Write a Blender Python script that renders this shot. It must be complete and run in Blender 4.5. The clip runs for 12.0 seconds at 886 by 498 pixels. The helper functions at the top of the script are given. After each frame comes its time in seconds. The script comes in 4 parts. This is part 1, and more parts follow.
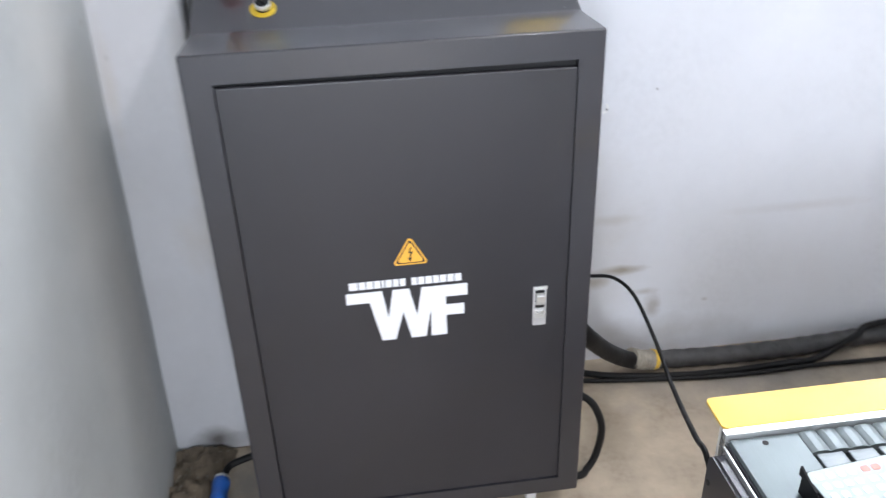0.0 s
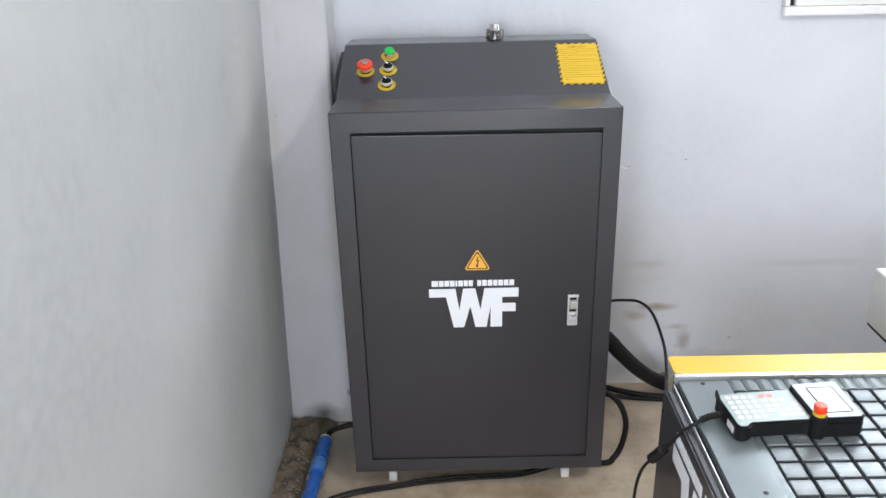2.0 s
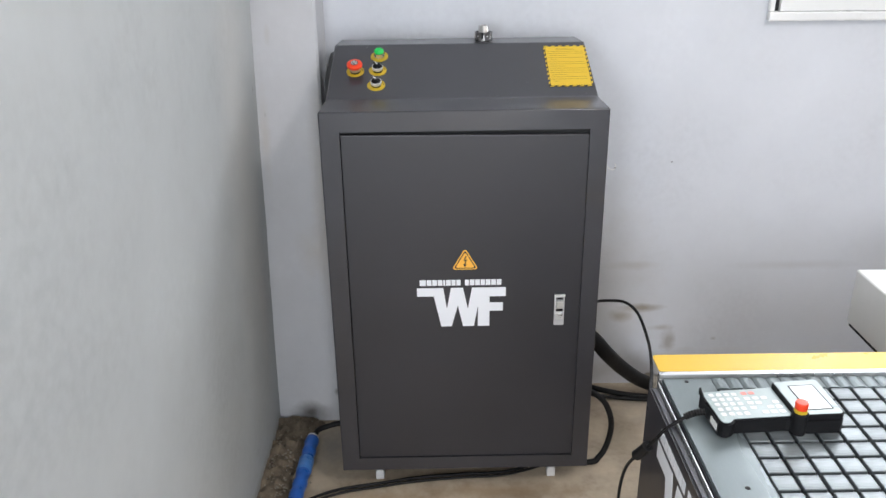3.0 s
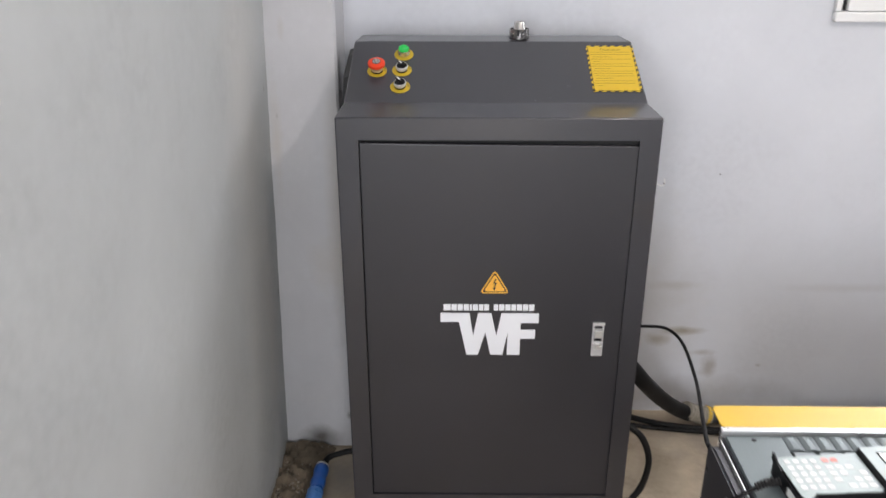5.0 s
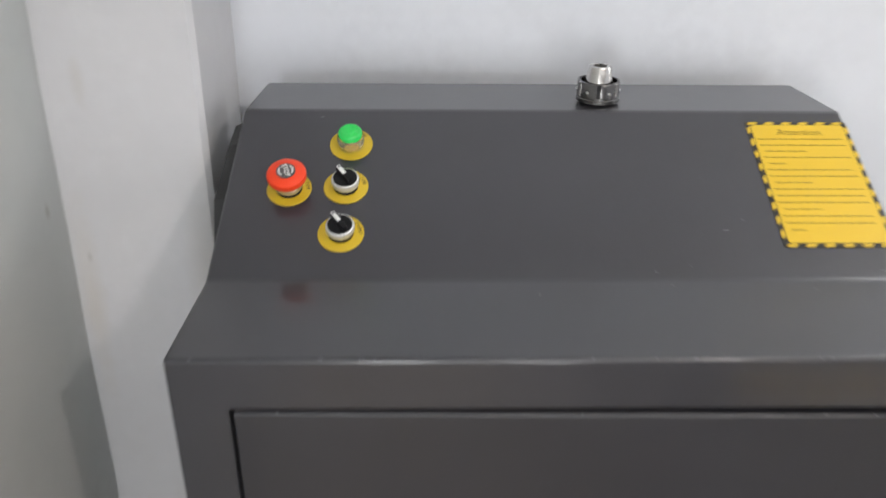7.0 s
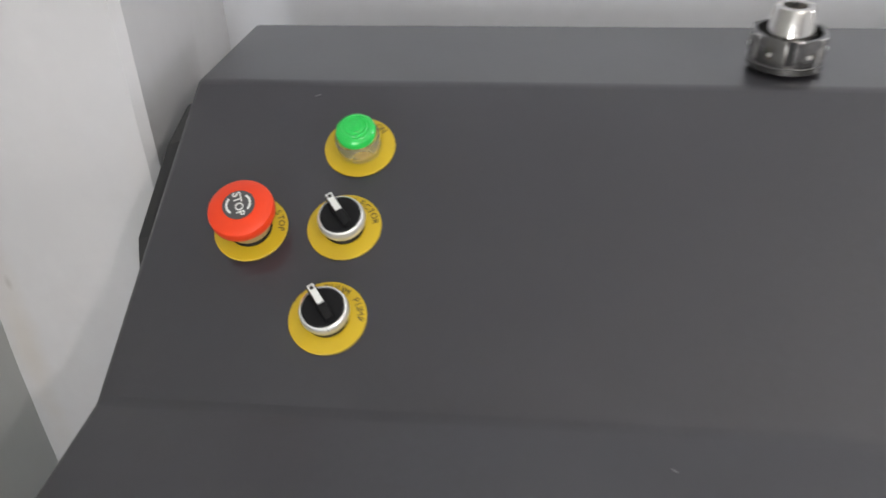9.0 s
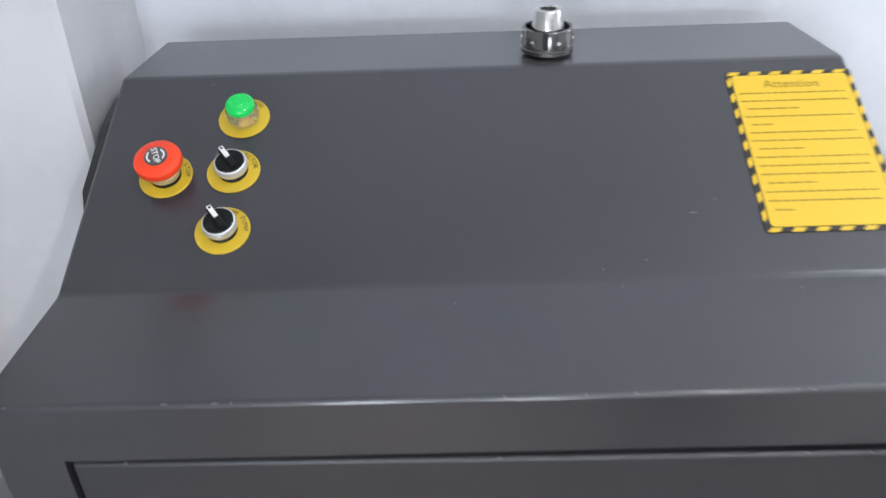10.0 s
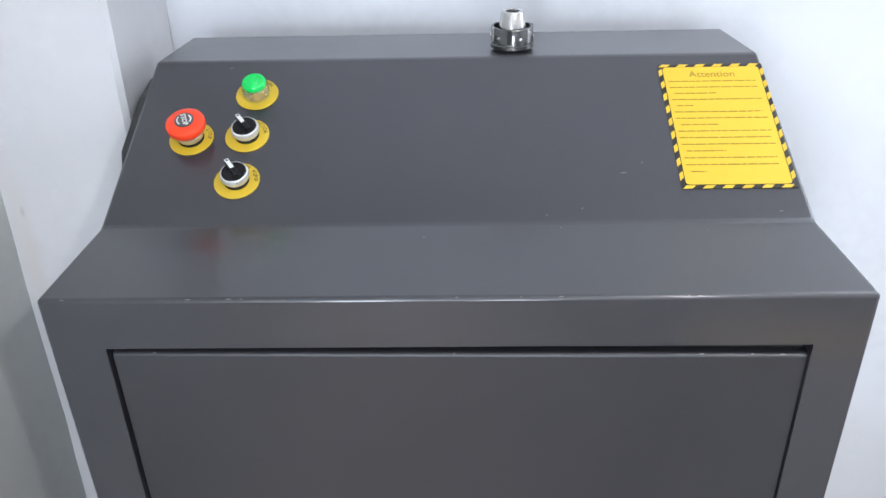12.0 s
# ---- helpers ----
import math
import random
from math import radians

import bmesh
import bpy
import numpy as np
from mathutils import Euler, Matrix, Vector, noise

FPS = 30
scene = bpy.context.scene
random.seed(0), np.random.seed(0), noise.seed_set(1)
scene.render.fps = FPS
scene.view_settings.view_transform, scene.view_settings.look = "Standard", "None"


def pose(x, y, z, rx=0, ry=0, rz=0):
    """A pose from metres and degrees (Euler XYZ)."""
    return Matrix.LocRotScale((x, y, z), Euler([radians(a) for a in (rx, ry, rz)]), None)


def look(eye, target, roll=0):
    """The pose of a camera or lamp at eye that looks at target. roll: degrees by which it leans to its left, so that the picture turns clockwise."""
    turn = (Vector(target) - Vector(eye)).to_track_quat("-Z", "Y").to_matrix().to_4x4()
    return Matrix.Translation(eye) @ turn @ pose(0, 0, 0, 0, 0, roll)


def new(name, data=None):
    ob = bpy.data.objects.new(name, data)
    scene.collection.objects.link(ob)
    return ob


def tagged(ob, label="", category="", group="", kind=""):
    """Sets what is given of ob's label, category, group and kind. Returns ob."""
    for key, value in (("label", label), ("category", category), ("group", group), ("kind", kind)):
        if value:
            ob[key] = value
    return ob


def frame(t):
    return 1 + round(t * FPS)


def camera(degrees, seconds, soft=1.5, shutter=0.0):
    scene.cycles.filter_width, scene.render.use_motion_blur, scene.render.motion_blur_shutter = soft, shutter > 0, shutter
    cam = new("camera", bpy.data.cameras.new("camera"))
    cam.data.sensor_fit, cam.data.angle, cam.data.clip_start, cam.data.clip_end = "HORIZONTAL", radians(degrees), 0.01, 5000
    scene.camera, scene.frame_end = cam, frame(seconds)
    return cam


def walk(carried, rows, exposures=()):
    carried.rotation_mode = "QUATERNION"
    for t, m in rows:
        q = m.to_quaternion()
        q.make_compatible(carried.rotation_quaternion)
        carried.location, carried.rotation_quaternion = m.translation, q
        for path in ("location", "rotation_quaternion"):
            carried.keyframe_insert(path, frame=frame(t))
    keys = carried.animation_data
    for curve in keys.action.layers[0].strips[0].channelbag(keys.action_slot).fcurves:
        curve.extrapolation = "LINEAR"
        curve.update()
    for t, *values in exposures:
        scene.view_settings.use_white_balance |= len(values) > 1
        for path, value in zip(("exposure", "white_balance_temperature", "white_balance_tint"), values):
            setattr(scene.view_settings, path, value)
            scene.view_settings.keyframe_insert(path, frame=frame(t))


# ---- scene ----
cam = camera(56.8, 12.0, shutter=0.5)
PATH = [
    (0, (0.252, -1.315, 1.455), (0.466, 0.419, 0.483), -1.7),
    (0.5, (0.271, -1.512, 1.488), (0.3, 0.276, 0.592), -1.7),
    (1, (0.239, -1.705, 1.513), (0.215, 0.116, 0.685), -3.3),
    (1.5, (0.233, -1.85, 1.544), (0.24, -0.019, 0.739), -1.5),
    (2, (0.281, -1.907, 1.562), (0.267, -0.066, 0.779), -1.2),
    (2.5, (0.287, -1.926, 1.56), (0.288, -0.08, 0.79), -1.0),
    (4.5, (0.234, -1.842, 1.563), (0.274, -0.015, 0.748), 0.7),
    (5, (0.248, -1.706, 1.541), (0.232, 0.129, 0.746), 0.3),
    (5.5, (0.294, -1.444, 1.531), (0.245, 0.374, 0.701), 0.3),
    (6, (0.294, -1.201, 1.53), (0.212, 0.61, 0.685), 0.3),
    (6.5, (0.238, -0.861, 1.508), (0.235, 0.941, 0.639), 0.2),
    (7, (0.212, -0.556, 1.492), (0.262, 1.224, 0.581), 1.0),
    (7.2, (0.221, -0.444, 1.488), (0.196, 1.311, 0.531), -0.1),
    (8.8, (0.222, -0.147, 1.423), (0.056, 1.47, 0.258), -0.6),
    (9, (0.241, -0.178, 1.436), (0.052, 1.452, 0.292), -1.7),
    (9.5, (0.287, -0.28, 1.451), (0.167, 1.383, 0.345), -1.7),
    (10, (0.325, -0.404, 1.47), (0.289, 1.297, 0.42), -2.0),
    (10.5, (0.343, -0.529, 1.486), (0.324, 1.184, 0.454), -2.3),
    (11, (0.353, -0.59, 1.485), (0.328, 1.148, 0.495), -2.0),
    (11.5, (0.346, -0.594, 1.484), (0.307, 1.148, 0.502), -0.7),
    (12, (0.359, -0.572, 1.469), (0.309, 1.177, 0.5), -1.1),
]
EXPOSURES = [
    (0, 0.62, 6400, 14), (0.5, 0.66, 6500, 13), (1.0, 0.62, 6580, 13), (1.5, 0.52, 6550, 13), (2.0, 0.34, 6600, 13), (2.5, 0.24, 6650, 13),
    (4.5, 0.14, 6950, 15), (5.5, 0.06, 7050, 17), (6.5, 0.17, 7150, 15), (7.0, 0.27, 7100, 13), (9.0, 0.30, 7200, 13), (9.5, 0.43, 6800, 13), (10.0, 0.53, 6420, 13),
    (10.5, 0.64, 6350, 12), (11.0, 0.71, 6220, 12), (12.0, 0.73, 6300, 12),
]
walk(cam, [(t, look(eye, target, roll)) for t, eye, target, roll in PATH], EXPOSURES)

# ---------------------------------------------------------------- light
world = bpy.data.worlds.new("sky")
scene.world = world
world.use_nodes = True
wn = world.node_tree.nodes
sky = wn.new("ShaderNodeTexSky")
sky.sky_type, sky.sun_disc = "NISHITA", False
sky.sun_elevation, sky.sun_rotation = radians(35), radians(200)
world.node_tree.links.new(sky.outputs[0], wn["Background"].inputs[0])
wn["Background"].inputs[1].default_value = 0.12


def area_lamp(name, m, sx, sy, watts, color):
    data = bpy.data.lights.new(name, "AREA")
    data.shape, data.size, data.size_y, data.energy, data.color = "RECTANGLE", sx, sy, watts, color
    ob = new(name, data)
    ob.matrix_basis = m
    return ob


# daylight in the open doorway of the left wall, the glazed front door and the window, and the bare ceiling bulb
area_lamp("doorway_daylight", look((-0.24, -2.82, 1.35), (0.6, -1.85, 1.25)), 0.50, 0.85, 25, (0.80, 0.90, 1.0))
bulb = bpy.data.lights.new("ceiling_bulb", "POINT")
bulb.energy, bulb.shadow_soft_size, bulb.color = 39, 0.042, (0.985, 0.98, 0.99)
new("ceiling_bulb", bulb).location = (1.49, -1.64, 2.58)
area_lamp("front_door_daylight", look((0.85, -4.83, 1.05), (0.85, 0.0, 0.9)), 0.58, 1.65, 41, (0.84, 0.92, 1.0))
area_lamp("window_daylight", look((1.95, 0.53, 1.80), (1.6, -1.5, 2.1)), 1.15, 0.8, 25, (0.86, 0.93, 1.0))


# ---------------------------------------------------------------- materials
def shader(name):
    m = bpy.data.materials.new(name)
    m.use_nodes = True
    nt = m.node_tree
    return m, nt, nt.nodes["Principled BSDF"]


def mixed(nt, a, b, fac):
    mx = nt.nodes.new("ShaderNodeMix")
    mx.data_type = "RGBA"
    for sock, v in ((mx.inputs[6], a), (mx.inputs[7], b), (mx.inputs[0], fac)):
        if hasattr(v, "default_value") or hasattr(v, "links"):
            nt.links.new(v, sock)
        else:
            sock.default_value = (*v, 1) if isinstance(v, tuple) else v
    return mx.outputs[2]


def grain(nt, scale, detail=4.0, rough=0.55, stretch=(1, 1, 1)):
    tc, mp, nz = (nt.nodes.new("ShaderNodeTexCoord"), nt.nodes.new("ShaderNodeMapping"), nt.nodes.new("ShaderNodeTexNoise"))
    mp.inputs["Scale"].default_value = stretch
    nz.inputs["Scale"].default_value, nz.inputs["Detail"].default_value, nz.inputs["Roughness"].default_value = scale, detail, rough
    nt.links.new(tc.outputs["Object"], mp.inputs[0])
    nt.links.new(mp.outputs[0], nz.inputs["Vector"])
    return nz.outputs["Fac"]


def ramp(nt, fac, lo, hi, a=0.0, b=1.0):
    r = nt.nodes.new("ShaderNodeMapRange")
    r.inputs["From Min"].default_value, r.inputs["From Max"].default_value = lo, hi
    r.inputs["To Min"].default_value, r.inputs["To Max"].default_value = a, b
    nt.links.new(fac, r.inputs["Value"])
    return r.outputs[0]


def bump(nt, bsdf, height, strength, dist=0.002):
    b = nt.nodes.new("ShaderNodeBump")
    b.inputs["Strength"].default_value, b.inputs["Distance"].default_value = strength, dist
    nt.links.new(height, b.inputs["Height"])
    nt.links.new(b.outputs[0], bsdf.inputs["Normal"])


def surface(name, base, rough=0.5, metal=0.0, vary=0.12, big=3.0, fine=90.0, relief=0.08, stretch=(1, 1, 1), dark=None, spread=0.12):
    """A material with colour varied at two scales, uneven gloss and fine relief."""
    m, nt, p = shader(name)
    lo = dark or tuple(c * (1 - vary * 2) for c in base)
    hi = tuple(min(1, c * (1 + vary)) for c in base)
    g1, g2 = grain(nt, big, 5, 0.6, stretch), grain(nt, fine, 3, 0.5, stretch)
    c1 = mixed(nt, lo, hi, ramp(nt, g1, 0.35, 0.62))
    c2 = mixed(nt, c1, base, ramp(nt, g2, 0.3, 0.7, 0.25, 0.8))
    nt.links.new(c2, p.inputs["Base Color"])
    nt.links.new(ramp(nt, g1, 0.3, 0.7, max(0.02, rough - spread), min(1, rough + spread)), p.inputs["Roughness"])
    p.inputs["Metallic"].default_value = metal
    if relief:
        bump(nt, p, g2, relief)
    return m


def add_stain_or_shade(m, centre, size, color, strength, wob=0.6, scale=9.0):
    """A soft-edged mark of its own shape on a wall and floor: dirt, and painted shade."""
    nt = m.node_tree
    p = nt.nodes["Principled BSDF"]
    old = p.inputs["Base Color"].links[0].from_socket
    tc, mp = nt.nodes.new("ShaderNodeTexCoord"), nt.nodes.new("ShaderNodeMapping")
    mp.vector_type = "POINT"
    mp.inputs["Location"].default_value = tuple(-c / s for c, s in zip(centre, size))
    mp.inputs["Scale"].default_value = tuple(1 / s for s in size)
    nt.links.new(tc.outputs["Object"], mp.inputs[0])
    ln = nt.nodes.new("ShaderNodeVectorMath")
    ln.operation = "LENGTH"
    nt.links.new(mp.outputs[0], ln.inputs[0])
    add = nt.nodes.new("ShaderNodeMath")
    add.operation = "MULTIPLY_ADD"
    nt.links.new(grain(nt, scale, 5, 0.6), add.inputs[0])
    add.inputs[1].default_value = wob * 2
    nt.links.new(ln.outputs["Value"], add.inputs[2])
    mask = ramp(nt, add.outputs[0], wob + 1.0, wob + 0.15, 0.0, strength)
    nt.links.new(mixed(nt, old, color, mask), p.inputs["Base Color"])


def undulate(m, scale, dist):
    """Adds the broad unevenness of hand-laid plaster under a material's fine relief."""
    nt = m.node_tree
    fine = next(n for n in nt.nodes if n.bl_idname == "ShaderNodeBump")
    b = nt.nodes.new("ShaderNodeBump")
    b.inputs["Strength"].default_value, b.inputs["Distance"].default_value = 0.6, dist
    nt.links.new(grain(nt, scale, 3, 0.5, (1, 1, 0.45)), b.inputs["Height"])
    nt.links.new(b.outputs[0], fine.inputs["Normal"])


GREY = surface("charcoal_gloss_paint", (0.0240, 0.0231, 0.0292), 0.44, 0.0, 0.12, 4, 240, 0.03, spread=0.03)
# the door's copy of this paint is darker and duller, holding shade in its colour
GREY_DOOR_DIM = surface("charcoal_gloss_paint_door_dim", (0.0180, 0.0172, 0.0222), 0.48, 0.0, 0.14, 3, 240, 0.03, spread=0.04)
for coated in (GREY, GREY_DOOR_DIM):
    cb = coated.node_tree.nodes["Principled BSDF"]
    cb.inputs["Specular IOR Level"].default_value = 0.65
    cb.inputs["Coat Weight"].default_value, cb.inputs["Coat Roughness"].default_value, cb.inputs["Coat IOR"].default_value = 0.62 if coated is GREY else 0.25, 0.14, 1.5
    # wiped dust makes the gloss softly uneven
    cnodes = coated.node_tree
    low, high = (0.08, 0.20) if coated is GREY else (0.16, 0.28)
    cnodes.links.new(ramp(cnodes, grain(cnodes, 2.6, 1.0, 0.4), 0.1, 0.9, low, high), cb.inputs["Coat Roughness"])
GAP = surface("shadow_gap_black", (0.012, 0.012, 0.013), 0.8, relief=0)
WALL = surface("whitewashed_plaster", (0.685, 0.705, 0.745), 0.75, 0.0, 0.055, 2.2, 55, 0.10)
# side wall and pillar: same plaster, colour darkened to stand for weaker light
WALL_L_DIM = surface("whitewashed_plaster_side_dim", (0.485, 0.505, 0.50), 0.75, 0.0, 0.09, 2.2, 45, 0.12)
PILLAR_DIM = surface("whitewashed_plaster_pillar_dim", (0.59, 0.59, 0.605), 0.75, 0.0, 0.06, 3.5, 60, 0.12)
CONCRETE = surface("worn_concrete", (0.47, 0.385, 0.285), 0.7, 0.0, 0.16, 9, 60, 0.25, dark=(0.27, 0.21, 0.15))
CEIL = surface("white_ceiling_paint", (0.78, 0.78, 0.77), 0.8, vary=0.02)
SOIL = surface("crumbly_soil", (0.17, 0.132, 0.092), 0.95, 0.0, 0.3, 32, 170, 1.0, dark=(0.045, 0.036, 0.026))
WHITE_STICKER = surface("white_vinyl", (0.84, 0.85, 0.88), 0.5, vary=0.02, relief=0)
AMBER = surface("amber_vinyl", (0.90, 0.46, 0.06), 0.45, vary=0.03, relief=0)
BLACK_INK = surface("black_ink", (0.02, 0.018, 0.016), 0.5, relief=0)
BROWN_INK = surface("faded_print", (0.31, 0.20, 0.014), 0.6, relief=0)
YELLOW_VINYL = surface("yellow_vinyl", (0.72, 0.47, 0.026), 0.45, vary=0.03, relief=0)
YELLOW_RING = surface("yellow_legend_plastic", (0.60, 0.41, 0.022), 0.38, vary=0.04, relief=0)
YELLOW_PAINT = surface("yellow_enamel", (0.80, 0.50, 0.04), 0.35, vary=0.04, big=4, relief=0.03)
CHROME = surface("satin_chrome", (0.86, 0.86, 0.85), 0.34, 0.75, 0.05, 30, 300, 0.03)
LATCH_M = surface("zinc_latch_metal", (0.72, 0.72, 0.73), 0.40, 0.6, 0.10, 30, 300, 0.06)
STEEL = surface("ground_steel", (0.62, 0.60, 0.58), 0.22, 1.0, 0.10, 40, 260, 0.05)
BLACK_STEEL = surface("blued_steel", (0.17, 0.165, 0.165), 0.20, 0.95, 0.15, 40, 260, 0.05)
RED = surface("red_plastic", (0.86, 0.055, 0.012), 0.38, vary=0.03, relief=0)
BLACK_PLASTIC = surface("black_plastic", (0.010, 0.010, 0.011), 0.42, vary=0.1, relief=0.03)
RUBBER = surface("black_rubber", (0.011, 0.0105, 0.0105), 0.5, vary=0.2, big=14, relief=0.06)
HOSE_DUST = surface("dusty_black_wrap", (0.058, 0.056, 0.055), 0.6, vary=0.3, big=26, relief=0.45, dark=(0.009, 0.0085, 0.0085))
TAPE = surface("greyish_wrapping_tape", (0.30, 0.27, 0.22), 0.5, vary=0.25, big=40, relief=0.3)
TAPE_Y = surface("yellow_tape", (0.72, 0.45, 0.05), 0.5, vary=0.2, big=60)
BLUE = surface("blue_tape", (0.025, 0.12, 0.44), 0.32, vary=0.16, big=18, relief=0.12)
BLUE_L = surface("pale_blue_tape", (0.07, 0.22, 0.55), 0.35, vary=0.16, big=18, relief=0.12)
FOOT = surface("white_plastic_foot", (0.74, 0.73, 0.72), 0.5, vary=0.06)
PLATE = surface("sheet_aluminium", (0.165, 0.195, 0.20), 0.36, 0.3, 0.10, 6, 120, 0.05, stretch=(3, 0.4, 1))
TILE_M, tnt, tp = shader("grey_pvc_tile")
info = tnt.nodes.new("ShaderNodeObjectInfo")
tcol = mixed(tnt, (0.09, 0.105, 0.11), (0.15, 0.17, 0.175), info.outputs["Random"])
tnt.links.new(mixed(tnt, tcol, (0.33, 0.36, 0.365), ramp(tnt, grain(tnt, 22, 4, 0.6, (0.35, 1.6, 1)), 0.5, 0.75, 0, 0.6)), tp.inputs["Base Color"])
tp.inputs["Roughness"].default_value, tp.inputs["Metallic"].default_value = 0.34, 0.35
ALU = surface("bare_aluminium", (0.80, 0.80, 0.80), 0.32, 0.85, 0.06, 10, 200, 0.04)
KEYPAD_M = surface("keypad_film", (0.36, 0.43, 0.42), 0.30, vary=0.06, relief=0)
KEY_W = surface("white_key_print", (0.76, 0.76, 0.74), 0.4, vary=0.03, relief=0)
KEY_R = surface("red_key_print", (0.80, 0.25, 0.20), 0.4, vary=0.03, relief=0)
LCD = surface("pale_lcd", (0.66, 0.68, 0.67), 0.12, vary=0.02, relief=0)
UPVC = surface("white_upvc", (0.84, 0.84, 0.83), 0.35, vary=0.03, relief=0)
UNIT_M = surface("cream_white_enamel", (0.80, 0.79, 0.76), 0.45, vary=0.03, relief=0.02)

LENS_M, lnt, lp = shader("green_lens")
lnt.links.new(mixed(lnt, (0.0, 0.40, 0.07), (0.01, 0.50, 0.10), grain(lnt, 200)), lp.inputs["Base Color"])
lp.inputs["Roughness"].default_value = 0.18
lp.inputs["Transmission Weight"].default_value = 0.15
lp.inputs["Emission Color"].default_value = (0.0, 0.8, 0.12, 1)
lp.inputs["Emission Strength"].default_value = 0.15
CLEAR, cnt, cp = shader("clear_plastic")
cp.inputs["Base Color"].default_value = (0.97, 0.97, 0.95, 1)
cp.inputs["Transmission Weight"].default_value, cp.inputs["Roughness"].default_value, cp.inputs["IOR"].default_value = 0.92, 0.03, 1.48
GLASS, gnt, gp = shader("window_glass")
gp.inputs["Transmission Weight"].default_value, gp.inputs["Roughness"].default_value = 1.0, 0.0

for dull in (RUBBER, BLACK_PLASTIC):
    dull.node_tree.nodes["Principled BSDF"].inputs["Specular IOR Level"].default_value = 0.18
undulate(WALL, 3.5, 0.018)
undulate(WALL_L_DIM, 4.0, 0.008)
undulate(PILLAR_DIM, 6.0, 0.011)

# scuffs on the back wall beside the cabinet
add_stain_or_shade(WALL, (0.965, 0.55, 0.292), (0.09, 0.3, 0.018), (0.27, 0.22, 0.16), 0.9, 0.5, 14)
add_stain_or_shade(WALL, (0.90, 0.55, 0.262), (0.05, 0.3, 0.028), (0.30, 0.25, 0.19), 0.85, 0.6, 14)
add_stain_or_shade(WALL, (1.075, 0.55, 0.165), (0.034, 0.3, 0.050), (0.30, 0.27, 0.24), 0.6, 0.8, 20)
add_stain_or_shade(WALL, (1.05, 0.55, 0.215), (0.05, 0.3, 0.014), (0.34, 0.30, 0.26), 0.5, 0.6, 16)
# next mark: brownish tone painted where the cabinet's soft shadow lies
add_stain_or_shade(WALL, (0.86, 0.55, 0.35), (0.18, 0.3, 0.45), (0.55, 0.52, 0.48), 0.45, 0.7, 6)
add_stain_or_shade(WALL, (0.93, 0.55, 0.45), (0.10, 0.3, 0.02), (0.45, 0.42, 0.38), 0.4, 0.6, 14)
# next mark: grey that darkens the wall along its foot
add_stain_or_shade(WALL, (1.00, 0.55, 0.06), (0.42, 0.3, 0.08), (0.32, 0.30, 0.28), 0.5)
# next mark: the machine bed's cast shadow on the wall, painted in
add_stain_or_shade(WALL, (1.55, 0.55, 0.24), (0.26, 0.3, 0.20), (0.58, 0.59, 0.62), 0.35, 0.5, 5)
# small smudge
add_stain_or_shade(WALL, (1.231, 0.55, 0.17), (0.012, 0.3, 0.008), (0.34, 0.32, 0.30), 0.5, 0.4, 60)
# painted upper edge of the bed's shadow
add_stain_or_shade(WALL, (1.47, 0.55, 0.445), (0.25, 0.3, 0.02), (0.50, 0.49, 0.49), 0.35)
# small dark spot
add_stain_or_shade(WALL, (1.025, 0.55, 0.805), (0.0042, 0.3, 0.0036), (0.07, 0.065, 0.06), 0.85, 0.1, 60)
add_stain_or_shade(PILLAR_DIM, (-0.135, 0.33, 0.030), (0.075, 0.3, 0.055), (0.10, 0.085, 0.07), 0.85)
add_stain_or_shade(PILLAR_DIM, (-0.045, 0.33, 0.11), (0.012, 0.3, 0.016), (0.15, 0.13, 0.11), 0.7, 0.4, 40)
# this tall band is shade beside the cabinet, put into the pillar's colour
add_stain_or_shade(PILLAR_DIM, (-0.04, 0.33, 0.75), (0.05, 0.3, 0.45), (0.52, 0.47, 0.41), 0.55, 0.5, 6)
add_stain_or_shade(PILLAR_DIM, (-0.17, 0.34, 1.24), (0.010, 0.3, 0.035), (0.48, 0.44, 0.38), 0.25, 0.6, 40)
add_stain_or_shade(PILLAR_DIM, (-0.10, 0.34, 0.60), (0.05, 0.3, 0.10), (0.55, 0.50, 0.44), 0.35, 0.7, 12)
add_stain_or_shade(PILLAR_DIM, (-0.20, 0.34, 0.95), (0.02, 0.3, 0.16), (0.55, 0.50, 0.43), 0.4, 0.7, 14)
add_stain_or_shade(PILLAR_DIM, (-0.195, 0.34, 1.02), (0.004, 0.3, 0.010), (0.22, 0.20, 0.17), 0.3, 0.4, 60)
add_stain_or_shade(WALL_L_DIM, (-0.221, 0.30, 1.10), (0.3, 0.004, 0.014), (0.25, 0.22, 0.19), 0.8, 0.4, 60)
add_stain_or_shade(WALL_L_DIM, (-0.221, -0.55, 0.30), (0.3, 0.006, 0.006), (0.30, 0.27, 0.23), 0.7, 0.3, 60)
add_stain_or_shade(WALL_L_DIM, (-0.221, 0.22, 0.50), (0.3, 0.10, 0.40), (0.50, 0.46, 0.42), 0.35, 0.7, 7)
add_stain_or_shade(WALL_L_DIM, (-0.221, -0.1, 0.03), (0.3, 0.5, 0.03), (0.35, 0.31, 0.26), 0.5, 0.6, 12)
add_stain_or_shade(WALL_L_DIM, (-0.221, -0.75, 0.46), (0.3, 0.006, 0.008), (0.25, 0.22, 0.18), 0.7, 0.2, 60)
add_stain_or_shade(WALL_L_DIM, (-0.221, 0.327, 0.53), (0.3, 0.008, 0.012), (0.25, 0.22, 0.18), 0.7, 0.3, 60)
add_stain_or_shade(WALL_L_DIM, (-0.221, 0.10, 1.0), (0.3, 0.20, 0.9), (0.66, 0.64, 0.60), 0.45, 0.5, 5)
